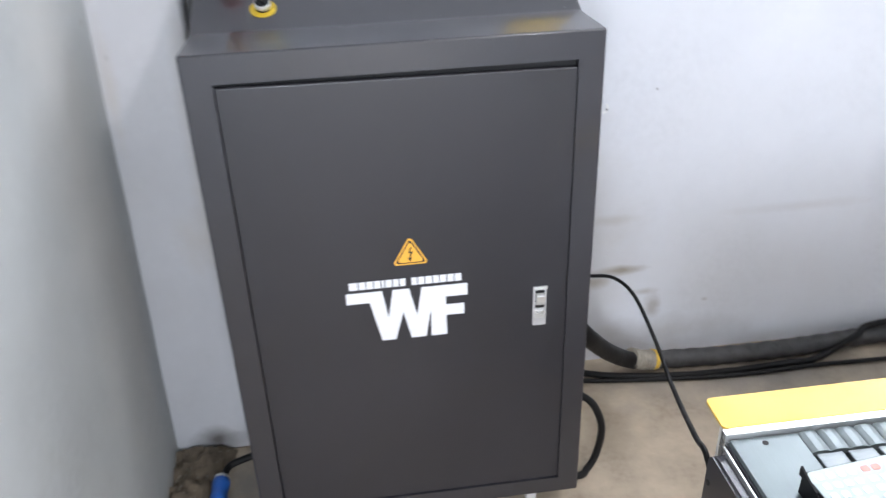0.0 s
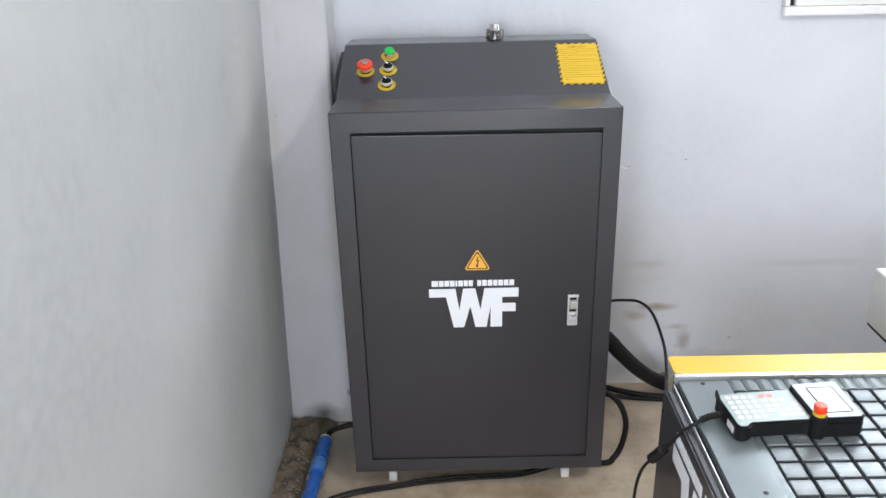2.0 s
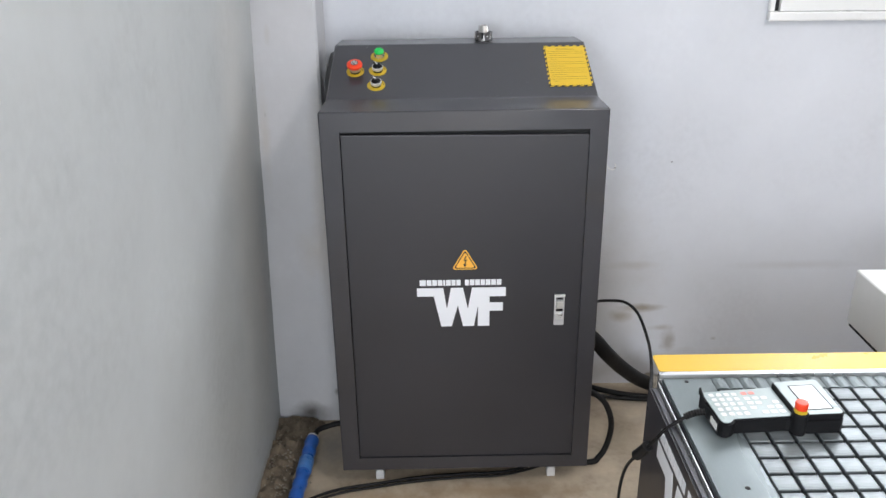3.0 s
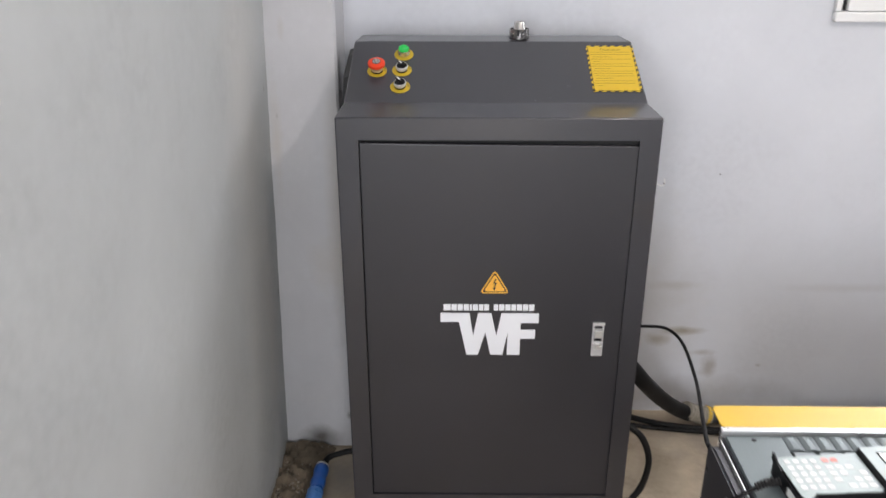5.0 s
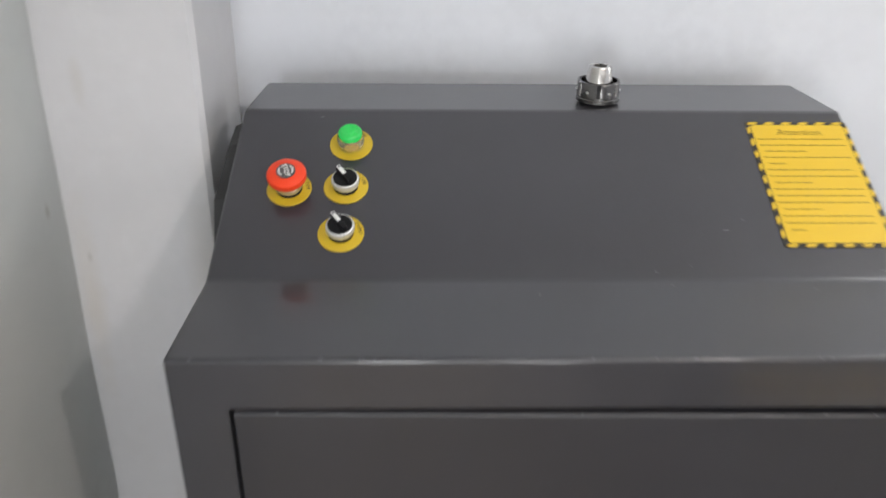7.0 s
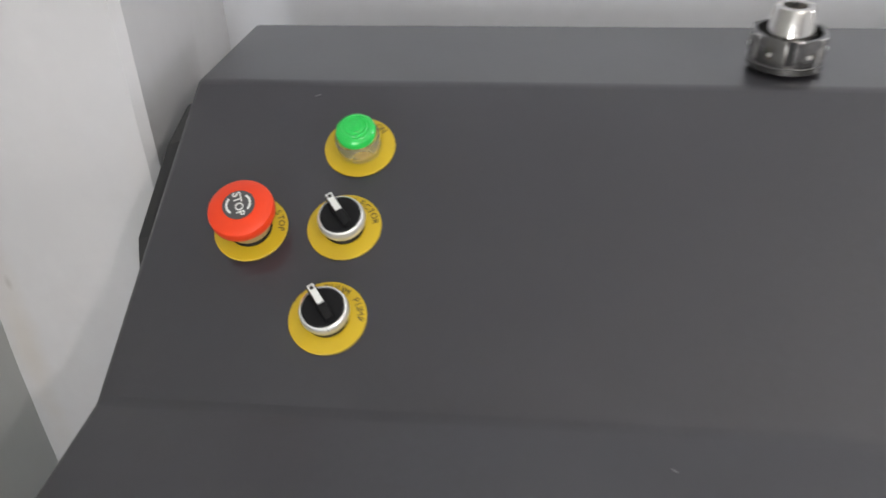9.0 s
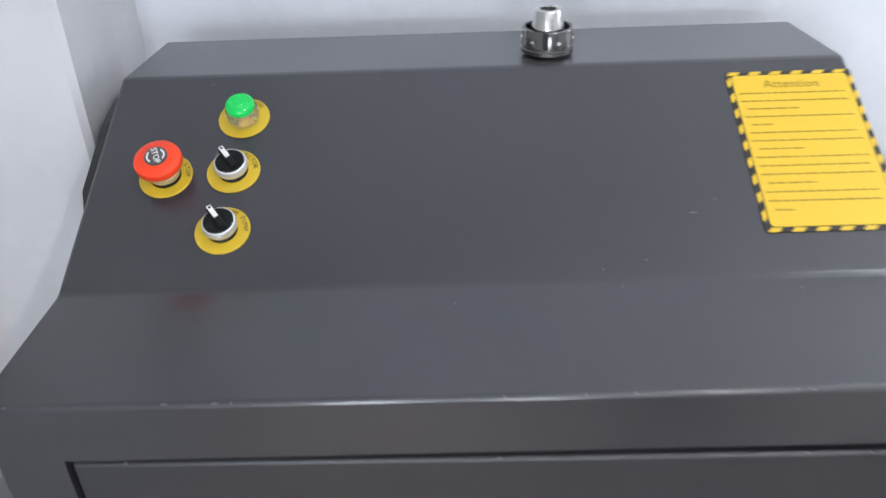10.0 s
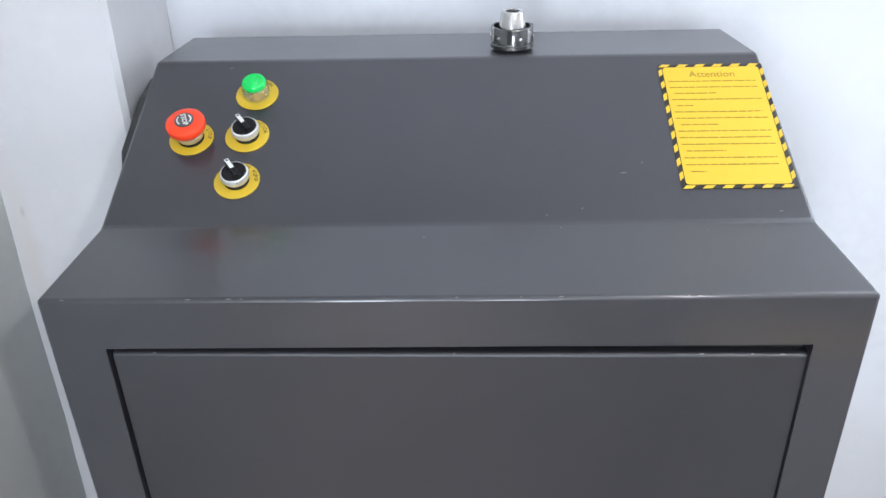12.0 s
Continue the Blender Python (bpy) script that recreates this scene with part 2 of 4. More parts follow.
add_stain_or_shade(CONCRETE, (-0.05, 0.20, 0.0), (0.075, 0.13, 0.2), (0.23, 0.215, 0.20), 0.75, 0.6, 22)
add_stain_or_shade(CONCRETE, (0.10, -0.06, 0.0), (0.20, 0.07, 0.2), (0.30, 0.20, 0.11), 0.6, 0.7, 26)
add_stain_or_shade(CONCRETE, (0.85, 0.25, 0.0), (0.10, 0.16, 0.2), (0.20, 0.16, 0.11), 0.55, 0.5, 14)
add_stain_or_shade(CONCRETE, (0.45, -0.02, 0.0), (0.35, 0.05, 0.2), (0.25, 0.15, 0.07), 0.55, 0.7, 18)
# darker grey strip of floor along the back wall
add_stain_or_shade(CONCRETE, (1.35, 0.40, 0.0), (0.6, 0.14, 0.2), (0.20, 0.185, 0.17), 0.7, 0.6, 10)


# ---------------------------------------------------------------- mesh helpers
def wm(ob):
    """The world matrix of an object, by its chain of parents."""
    if ob.parent is None:
        return ob.matrix_basis.copy()
    return wm(ob.parent) @ ob.matrix_parent_inverse @ ob.matrix_basis


def finish(bm, name, mat, smooth=False):
    me = bpy.data.meshes.new(name)
    bmesh.ops.recalc_face_normals(bm, faces=bm.faces)
    bm.to_mesh(me)
    bm.free()
    if smooth:
        me.set_sharp_from_angle(angle=radians(38))
        for p in me.polygons:
            p.use_smooth = p.area < 0.002  # wide flat faces keep their own normal
    me.materials.append(mat)
    return me


def part(name, bm, material, parent=None, label="", smooth=False):
    me = bm if isinstance(bm, bpy.types.Mesh) else finish(bm, name, material, smooth)
    ob = new(name, me)
    if parent is not None:
        ob.parent = parent
        ob.matrix_parent_inverse = wm(parent).inverted()
    if label:
        ob["label"] = label
    return ob


def thing(name, loc, label, category, group="", kind=""):
    ob = new(name)
    ob.empty_display_size = 0.05
    ob.location = loc
    return tagged(ob, label, category, group, kind)


def box(x0, x1, y0, y1, z0, z1, bevel=0.0, seg=2, m=None, bm=None):
    out = bmesh.new()
    bmesh.ops.create_cube(out, size=1)
    for v in out.verts:
        v.co = Vector(((x0 + x1) / 2 + v.co.x * (x1 - x0), (y0 + y1) / 2 + v.co.y * (y1 - y0), (z0 + z1) / 2 + v.co.z * (z1 - z0)))
    if bevel:
        bmesh.ops.bevel(out, geom=out.edges[:], offset=bevel, segments=seg, profile=0.5, affect="EDGES")
    if m is not None:
        bmesh.ops.transform(out, matrix=m, verts=out.verts)
    return join(bm, out) if bm is not None else out


def join(bm, other):
    me = bpy.data.meshes.new("tmp")
    other.to_mesh(me)
    other.free()
    bm.from_mesh(me)
    bpy.data.meshes.remove(me)
    return bm


def lathe(profile, m=None, seg=40, cap=True):
    """A turned body from (radius, height) pairs along local z."""
    bm = bmesh.new()
    rings = []
    for r, h in profile:
        rings.append([bm.verts.new((r * math.cos(2 * math.pi * i / seg), r * math.sin(2 * math.pi * i / seg), h)) for i in range(seg)])
    for a, b in zip(rings, rings[1:]):
        for i in range(seg):
            bm.faces.new((a[i], a[(i + 1) % seg], b[(i + 1) % seg], b[i]))
    if cap:
        bm.faces.new(rings[0][::-1])
        bm.faces.new(rings[-1])
    if m is not None:
        bmesh.ops.transform(bm, matrix=m, verts=bm.verts)
    return bm


def prism(poly, depth, m=None, bm=None):
    """A flat outline in local x, y raised by depth along local z."""
    out = bmesh.new()
    lo = [out.verts.new((x, y, 0)) for x, y in poly]
    hi = [out.verts.new((x, y, depth)) for x, y in poly]
    n = len(poly)
    out.faces.new(lo[::-1])
    out.faces.new(hi)
    for i in range(n):
        out.faces.new((lo[i], lo[(i + 1) % n], hi[(i + 1) % n], hi[i]))
    if m is not None:
        bmesh.ops.transform(out, matrix=m, verts=out.verts)
    return join(bm, out) if bm is not None else out


def rounded(x0, x1, y0, y1, r, n=5):
    pts = []
    for cx, cy, a0 in ((x1 - r, y1 - r, 0), (x0 + r, y1 - r, 90), (x0 + r, y0 + r, 180), (x1 - r, y0 + r, 270)):
        for i in range(n + 1):
            a = radians(a0 + 90 * i / n)
            pts.append((cx + r * math.cos(a), cy + r * math.sin(a)))
    return pts


def smooth_line(points, steps=10):
    pts = [Vector(p) for p in points]
    pts = [pts[0] * 2 - pts[1], *pts, pts[-1] * 2 - pts[-2]]
    out = []
    for a, b, c, d in zip(pts, pts[1:], pts[2:], pts[3:]):
        for i in range(steps):
            t = i / steps
            out.append(0.5 * (2 * b + (c - a) * t + (2 * a - 5 * b + 4 * c - d) * t * t + (3 * b - a - 3 * c + d) * t ** 3))
    out.append(pts[-2])
    return out


def tube(points, r, seg=12, steps=10, wave=0.0, pitch=0.02):
    """A round cable along a smooth line; wave makes ribs or wrinkles."""
    line = smooth_line(points, steps)
    bm = bmesh.new()
    rings, ref, run = [], Vector((0.13, 0.21, 0.97)), 0.0
    for i, p in enumerate(line):
        d = (line[min(i + 1, len(line) - 1)] - line[max(i - 1, 0)]).normalized()
        side = d.cross(ref).normalized()
        ref = side.cross(d).normalized()
        if i:
            run += (p - line[i - 1]).length
        rr = r * (1 + wave * math.sin(2 * math.pi * run / pitch))
        rings.append([bm.verts.new(p + rr * (math.cos(a) * side + math.sin(a) * ref)) for a in (2 * math.pi * k / seg for k in range(seg))])
    for a, b in zip(rings, rings[1:]):
        for k in range(seg):
            bm.faces.new((a[k], a[(k + 1) % seg], b[(k + 1) % seg], b[k]))
    bm.faces.new(rings[0][::-1])
    bm.faces.new(rings[-1])
    return bm


def text_mesh(body, size, depth, m, mat, name, bold=0.0):
    """Flat raised lettering centred on the pose m, in its x, y plane."""
    cu = bpy.data.curves.new(name, "FONT")
    cu.body, cu.size, cu.extrude, cu.align_x, cu.align_y, cu.offset, cu.resolution_u = body, size, depth, "CENTER", "CENTER", bold, 3
    ob = bpy.data.objects.new(name, cu)
    scene.collection.objects.link(ob)
    me = bpy.data.meshes.new_from_object(ob.evaluated_get(bpy.context.evaluated_depsgraph_get()))
    bpy.data.objects.remove(ob)
    bpy.data.curves.remove(cu)
    me.transform(m)
    me.materials.clear()
    me.materials.append(mat)
    return me


def wall_grid(xs, zs, holes, y0, y1, along="x"):
    """A thick wall of blocks between the cuts xs and zs, with the cells in holes left out."""
    bm = bmesh.new()
    for i in range(len(xs) - 1):
        for k in range(len(zs) - 1):
            if (i, k) in holes:
                continue
            if along == "x":
                box(xs[i], xs[i + 1], y0, y1, zs[k], zs[k + 1], bm=bm)
            else:
                box(y0, y1, xs[i], xs[i + 1], zs[k], zs[k + 1], bm=bm)
    bmesh.ops.remove_doubles(bm, verts=bm.verts, dist=1e-5)
    return bm


# ---------------------------------------------------------------- room
LEFT, BACK, RIGHT, FRONT, TOP = -0.221, 0.55, 3.8, -4.8, 2.75


def structure(name, bm, mat, label, category, smooth=False):
    return tagged(part(name, bm, mat, smooth=smooth), label, category, kind="structure")


fl = bmesh.new()
bmesh.ops.create_grid(fl, x_segments=150, y_segments=170, size=0.5)
for v in fl.verts:
    v.co = Vector((1.7 + v.co.x * 4.6, -2.1 + v.co.y * 6.2, 0))
    v.co.z = 0.004 * noise.noise(v.co * 3.0) + 0.0015 * noise.noise(v.co * 17.0) - 0.003
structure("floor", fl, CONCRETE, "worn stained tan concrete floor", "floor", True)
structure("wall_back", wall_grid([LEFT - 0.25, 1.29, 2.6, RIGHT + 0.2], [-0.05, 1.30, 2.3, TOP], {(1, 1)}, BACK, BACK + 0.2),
          WALL, "white painted plaster wall with dark scuffs and painted-in shade", "wall")
def uneven_face(y, z):
    """Room face of the left wall: it leans a little and swells in broad trowelled lumps."""
    t = max(0.0, min(1.0, (y + 1.6) / 0.9))
    t = t * t * (3 - 2 * t)
    lump = 0.0030 * noise.noise((y * 2.3, z * 1.7, 5.0)) + 0.0016 * noise.noise((y * 7.0, z * 4.5, 9.0)) + 0.0006 * noise.noise((y * 24.0, z * 17.0, 2.0))
    return LEFT + t * (-0.015 + 0.02 * min(z, 1.7) + lump)


side_wall = wall_grid([FRONT - 0.2, -3.3, -1.62], [-0.05, 0.02, 2.15, TOP], {(1, 1)}, LEFT - 0.2, LEFT, "y")
NY, NZ = 110, 140
sheet = [[side_wall.verts.new((uneven_face(-1.62 + 2.17 * i / NY, -0.05 + 2.8 * k / NZ), -1.62 + 2.17 * i / NY, -0.05 + 2.8 * k / NZ)) for k in range(NZ + 1)] for i in range(NY + 1)]
for a, b in zip(sheet, sheet[1:]):
    for k in range(NZ):
        side_wall.faces.new((a[k], a[k + 1], b[k + 1], b[k]))
rim = [c[0] for c in sheet] + sheet[-1][1:] + [c[-1] for c in sheet[-2::-1]] + sheet[0][-2:0:-1]
rear = [side_wall.verts.new((LEFT - 0.2, v.co.y, v.co.z)) for v in rim]
for i in range(len(rim)):
    j = (i + 1) % len(rim)
    side_wall.faces.new((rim[i], rim[j], rear[j], rear[i]))
side_wall.faces.new(rear)
structure("wall_left", side_wall, WALL_L_DIM, "whitewashed uneven plaster wall with dirty base, colour darkened for shade", "wall", True)
structure("wall_right", box(RIGHT, RIGHT + 0.2, FRONT - 0.2, BACK, -0.05, TOP), WALL, "plain white plaster wall", "wall")
structure("wall_front", wall_grid([LEFT, 0.55, 1.15, RIGHT], [-0.05, 0.03, 2.05, TOP], {(1, 1)}, FRONT - 0.2, FRONT), WALL, "white plaster wall with a glazed door", "wall")
structure("ceiling", box(LEFT - 0.25, RIGHT + 0.2, FRONT - 0.2, BACK + 0.2, TOP, TOP + 0.15), CEIL, "plain white ceiling", "ceiling")

# rough plaster pillar in the corner
pil = bmesh.new()
rows_n, cols_n = 60, 10
outline = [(LEFT - 0.03, 0.34)] + [(LEFT - 0.03 + 0.20 * i / cols_n, 0.34) for i in range(1, cols_n)] + [(-0.042, 0.342), (-0.036, 0.349), (-0.038, 0.40), (-0.040, 0.47), (-0.042, BACK - 0.001), (LEFT - 0.03, BACK - 0.001)]
grid_v = []
for k in range(rows_n + 1):
    z = TOP * k / rows_n
    grid_v.append([pil.verts.new((x + 0.0025 * noise.noise((x * 9, y * 9, z * 4)), y + 0.004 * noise.noise((x * 11, 3.0, z * 5)) + 0.0015 * noise.noise((x * 50, 3.0, z * 30)), z)) for x, y in outline])
for a, b in zip(grid_v, grid_v[1:]):
    for i in range(len(outline)):
        k2 = (i + 1) % len(outline)
        pil.faces.new((a[i], a[k2], b[k2], b[i]))
structure("pillar", pil, PILLAR_DIM, "rough white plaster pillar in the corner, dirty foot, painted side shade", "pillar", True)

# window above the machine
win = thing("window_1", (1.95, BACK, 1.24), "white plastic framed window with plain sill", "window", kind="structure")
part("window_sill", box(1.258, 2.63, BACK - 0.026, BACK - 0.002, 1.236, 1.262, 0.004), UPVC, win)
part("jamb_trim", box(1.258, 1.273, BACK - 0.022, BACK - 0.002, 1.263, 2.30, 0.003), UPVC, win)
# solid black strip in place of the shade inside the frame's gap
part("shadow_slot", box(1.274, 1.289, BACK - 0.006, BACK - 0.002, 1.264, 2.30), GAP, win, "black strip standing for the shaded gap beside the frame")
part("lower_rail", box(1.290, 2.63, BACK - 0.018, BACK - 0.002, 1.263, 1.300, 0.003), UPVC, win)
fr = box(1.292, 1.345, BACK + 0.002, BACK + 0.07, 1.302, 2.298, 0.003)
for a in ((2.545, 2.598, 1.302, 2.298), (1.347, 2.543, 1.302, 1.36), (1.347, 2.543, 2.24, 2.298), (1.92, 1.97, 1.362, 2.238)):
    box(a[0], a[1], BACK + 0.004, BACK + 0.07, a[2], a[3], 0.003, bm=fr)
part("window_frame", fr, UPVC, win)
for a, b in ((1.345, 1.92), (1.97, 2.545)):
    pane = part("pane", box(a, b, BACK + 0.03, BACK + 0.036, 1.36, 2.24), GLASS, win)
    pane.visible_shadow = False

# glazed door in the front wall
gdoor = thing("door_1", (0.85, FRONT, 0.03), "narrow white framed glazed door, closed", "door", kind="structure")
fr = box(0.552, 0.61, FRONT - 0.12, FRONT - 0.06, 0.032, 2.048, 0.003)
for a in ((1.09, 1.148, 0.032, 2.048), (0.612, 1.088, 0.032, 0.16), (0.612, 1.088, 1.99, 2.048)):
    box(a[0], a[1], FRONT - 0.118, FRONT - 0.062, a[2], a[3], 0.003, bm=fr)
part("door_frame", fr, UPVC, gdoor)
part("pane", box(0.61, 1.09, FRONT - 0.092, FRONT - 0.086, 0.16, 1.99), GLASS, gdoor).visible_shadow = False

# ceiling lamp holder round the bare bulb
cl = thing("ceiling_light", (1.49, -1.64, TOP), "white ceiling lamp holder with a bare round bulb", "ceiling light")
part("base", lathe([(0.050, TOP - 0.001), (0.050, TOP - 0.018), (0.042, TOP - 0.026), (0.001, TOP - 0.026)], pose(1.49, -1.64, 0), 32), UPVC, cl, smooth=True)
part("socket", lathe([(0.022, TOP - 0.0262), (0.024, TOP - 0.060), (0.020, TOP - 0.120), (0.001, TOP - 0.120)], pose(1.49, -1.64, 0), 28), UPVC, cl, smooth=True)


# ---------------------------------------------------------------- control cabinet
W, Z0, Z1 = 0.70, 0.065, 1.107
PROFILE = [(0.0, Z0), (0.0, Z1), (0.131, 1.107), (0.341, 1.211), (0.469, 1.206), (0.469, Z0)]


def lean(x, y):
    """The casing narrows slightly towards its back."""
    return x + (0.5 - x / W) * 0.066 * y


cab = thing("control_cabinet", (0.35, 0.22, 0), "charcoal grey steel control cabinet with sloping console in the corner", "cabinet")
body = bmesh.new()
la = [body.verts.new((lean(0, y), y, z)) for y, z in PROFILE]
ra = [body.verts.new((lean(W, y), y, z)) for y, z in PROFILE]
body.faces.new(la)
body.faces.new(ra[::-1])
for i in range(6):
    body.faces.new((la[i], ra[i], ra[(i + 1) % 6], la[(i + 1) % 6]))
bmesh.ops.recalc_face_normals(body, faces=body.faces)
soft = [e for e in body.edges if min(v.co.z for v in e.verts) > 0.5 or e.calc_length() > 0.9]
bmesh.ops.bevel(body, geom=soft, offset=0.0038, segments=3, profile=0.5, affect="EDGES")
front = max((f for f in body.faces if f.normal.y < -0.99), key=lambda f: f.calc_area())
ov = sorted(front.verts, key=lambda v: math.atan2(v.co.z - 0.6, v.co.x - 0.35))
DX0, DX1, DZ0, DZ1 = 0.0490, 0.6540, 0.105, 1.057
iv = [body.verts.new((x, 0, z)) for x, z in ((DX0, DZ0), (DX1, DZ0), (DX1, DZ1), (DX0, DZ1))]
rv = [body.verts.new((v.co.x, 0.018, v.co.z)) for v in iv]
quad = [min(ov, key=lambda v: (v.co - i.co).length) for i in iv]
bmesh.ops.delete(body, geom=[front], context="FACES_ONLY")
for i in range(4):
    j = (i + 1) % 4
    body.faces.new((quad[i], quad[j], iv[j], iv[i]))
    body.faces.new((iv[i], iv[j], rv[j], rv[i]))
body.faces.new(rv)
body_ob = part("body", body, GREY, cab, smooth=True)
leaf = box(DX0 + 0.0028, DX1 - 0.0006, 0.0040, 0.015, DZ0 + 0.002, DZ1 - 0.0070)
lip = [e for e in leaf.edges if all(v.co.z > 1.0 and v.co.y < 0.01 for v in e.verts)]
bmesh.ops.bevel(leaf, geom=lip, offset=0.0040, segments=4, profile=0.5, affect="EDGES")
rims = [e for e in leaf.edges if all(v.co.y < 0.0042 for v in e.verts) and not all(v.co.z > 1.0 for v in e.verts)]
bmesh.ops.bevel(leaf, geom=rims, offset=0.0012, segments=2, profile=0.5, affect="EDGES")
for v in leaf.verts:
    if v.co.z > 0.6:
        v.co.z -= 0.0060 * (v.co.x - DX0) / (DX1 - DX0)  # the leaf hangs a little low at the latch side
door = part("door", leaf, GREY_DOOR_DIM, cab, smooth=True)
# black sheet added behind the leaf so the door gap reads as shade
part("gap_shade_sheet", box(DX0 + 0.001, DX1 - 0.001, 0.0152, 0.0178, DZ0 + 0.001, DZ1 - 0.001), GAP, cab)
FRONTM = pose(0, 0.0045, 0, 90, 0, 0)  # local x, y to the door's x, z; local z towards the viewer
for x, y in ((0.101, 0.05), (0.604, 0.05), (0.101, 0.40), (0.604, 0.40)):
    ft = box(x - 0.012, x + 0.012, y - 0.012, y + 0.012, 0.0, 0.03, 0.003)
    box(x - 0.006, x + 0.006, y - 0.006, y + 0.006, 0.0295, Z0 + 0.001, bm=ft)
    part("foot", ft, FOOT, cab, "white plastic levelling foot")

# latch on the door
latch = part("latch", prism(rounded(0.586, 0.6125, 0.525, 0.614, 0.002), 0.004, FRONTM), LATCH_M, door, "chrome paddle latch with keyhole", True)
lv = prism([(0, 0), (0.026, 0), (0.024, 0.012), (0.010, 0.009), (0, 0.004)], 0.017, pose(0.591, 0.0005, 0.5745, 0, 0, 0) @ Matrix(((0, 0, 1, 0), (0, -1, 0, 0), (1, 0, 0, 0), (0, 0, 0, 1))))
bmesh.ops.bevel(lv, geom=lv.edges[:], offset=0.0008, segments=1, affect="EDGES")
part("paddle", lv, CHROME, door, smooth=True)
part("latch_recess", box(0.5905, 0.6085, 0.0000, 0.0010, 0.566, 0.606), BLACK_PLASTIC, door)
part("latch_lip", box(0.585, 0.6135, -0.0045, 0.0005, 0.6105, 0.6165, 0.001), CHROME, door)
part("keyhole_plate", prism(rounded(0.5895, 0.609, 0.5435, 0.5605, 0.002), 0.0075, FRONTM), CHROME, door, smooth=True)

# stickers on the door
def tri(s, cx, cz, r):
    pts = []
    for a0 in (90, 210, 330):
        px, pz = cx + s * math.cos(radians(a0)), cz + s * math.sin(radians(a0))
        for i in range(7):
            a = radians(a0 - 60 + 120 * i / 6)
            pts.append((px + r * math.cos(a), pz + r * math.sin(a)))
    return pts


sign = part("warning_sign", prism(tri(0.0300, 0.3515, 0.7095, 0.0050), 0.0008, FRONTM), AMBER, door, "amber triangular high-voltage warning sign")
part("border_line", prism(tri(0.0272, 0.3515, 0.7095, 0.0035), 0.0003, pose(0, -0.0008, 0) @ FRONTM), BLACK_INK, sign)
part("inner_field", prism(tri(0.0222, 0.3515, 0.7095, 0.0035), 0.0003, pose(0, -0.0012, 0) @ FRONTM), AMBER, sign)
bolt = [(0.3520, 0.7270), (0.3472, 0.7140), (0.3525, 0.7150), (0.3495, 0.7050), (0.3462, 0.7050), (0.3508, 0.6960), (0.3548, 0.7050), (0.3518, 0.7050), (0.3568, 0.7180), (0.3510, 0.7172), (0.3552, 0.7270)]
part("bolt_mark", prism(bolt, 0.0003, pose(0, -0.0016, 0) @ FRONTM), BLACK_INK, sign)
MARK = [(120, 243), (258, 243), (277, 352), (299, 243), (362, 243), (388, 352), (410, 243), (588, 243), (588, 290), (503, 290), (503, 322),
        (574, 322), (574, 366), (503, 366), (503, 446), (441, 446), (442, 338), (420, 446), (362, 446), (335, 336), (301, 446), (246, 446), (208, 286), (120, 286)]


def logo_mark(sx, sz, m, mat, parent):
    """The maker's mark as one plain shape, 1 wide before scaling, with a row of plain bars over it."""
    pts = [((x - 120) / 468 * sx, (446 - y) / 203 * sz) for x, y in MARK]
    bm = prism(pts[::-1], 0.0008, m)
    bmesh.ops.triangulate(bm, faces=bm.faces[:])
    ob = part("logo_mark", bm, mat, parent, "white cut-vinyl maker's mark")
    x, widths = 0.032, (1.35, 1, 1, 1, 0.42, 1, 0.85, 0.9, -0.6, 0.85, 1.0, 1, 0.9, 1, 1, 1)
    unit = 0.926 / (sum(abs(w) for w in widths) + 0.16 * len(widths))
    for w in widths:
        if w > 0:
            part("name_bar", prism([(x * sx, sz * 1.06), ((x + w * unit) * sx, sz * 1.06), ((x + w * unit) * sx, sz * 1.205), (x * sx, sz * 1.205)], 0.0008, m), mat, parent)
        x += (abs(w) + 0.16) * unit


logo_mark(0.232, 0.113, pose(0.2255, 0.0045, 0.5245, 90, 0, 0), WHITE_STICKER, door)

# console: pose of the sloping panel, x across, y up the slope, z out of it
SLOPE = Matrix.Translation((0, 0.131, 1.1072)) @ Matrix.Rotation(math.atan2(0.104, 0.210), 4, "X")


def on_slope(x, s, h=0.0, turn=0):
    return SLOPE @ pose(x, s, h, 0, 0, turn)


def ring(x, s, words, turn):
    """A yellow legend disc with lettering round its upper edge."""
    ob = part("legend_ring", lathe([(0.0232, 0.0), (0.0232, 0.0008), (0.0228, 0.0011), (0.004, 0.0011)], on_slope(x, s, 0.0002), 48), YELLOW_RING, cab, "yellow round legend plate")
    n = len(words)
    for i, ch in enumerate(words):
        if ch == " ":
            continue
        a = turn - (i - (n - 1) / 2) * 12.5
        m = on_slope(x + 0.0192 * math.cos(radians(a)), s + 0.0192 * math.sin(radians(a)), 0.0014, a - 90)
        part("legend_letter", text_mesh(ch, 0.0057, 0.0001, m, BLACK_INK, "legend_letter"), BLACK_INK, ob)
    return ob


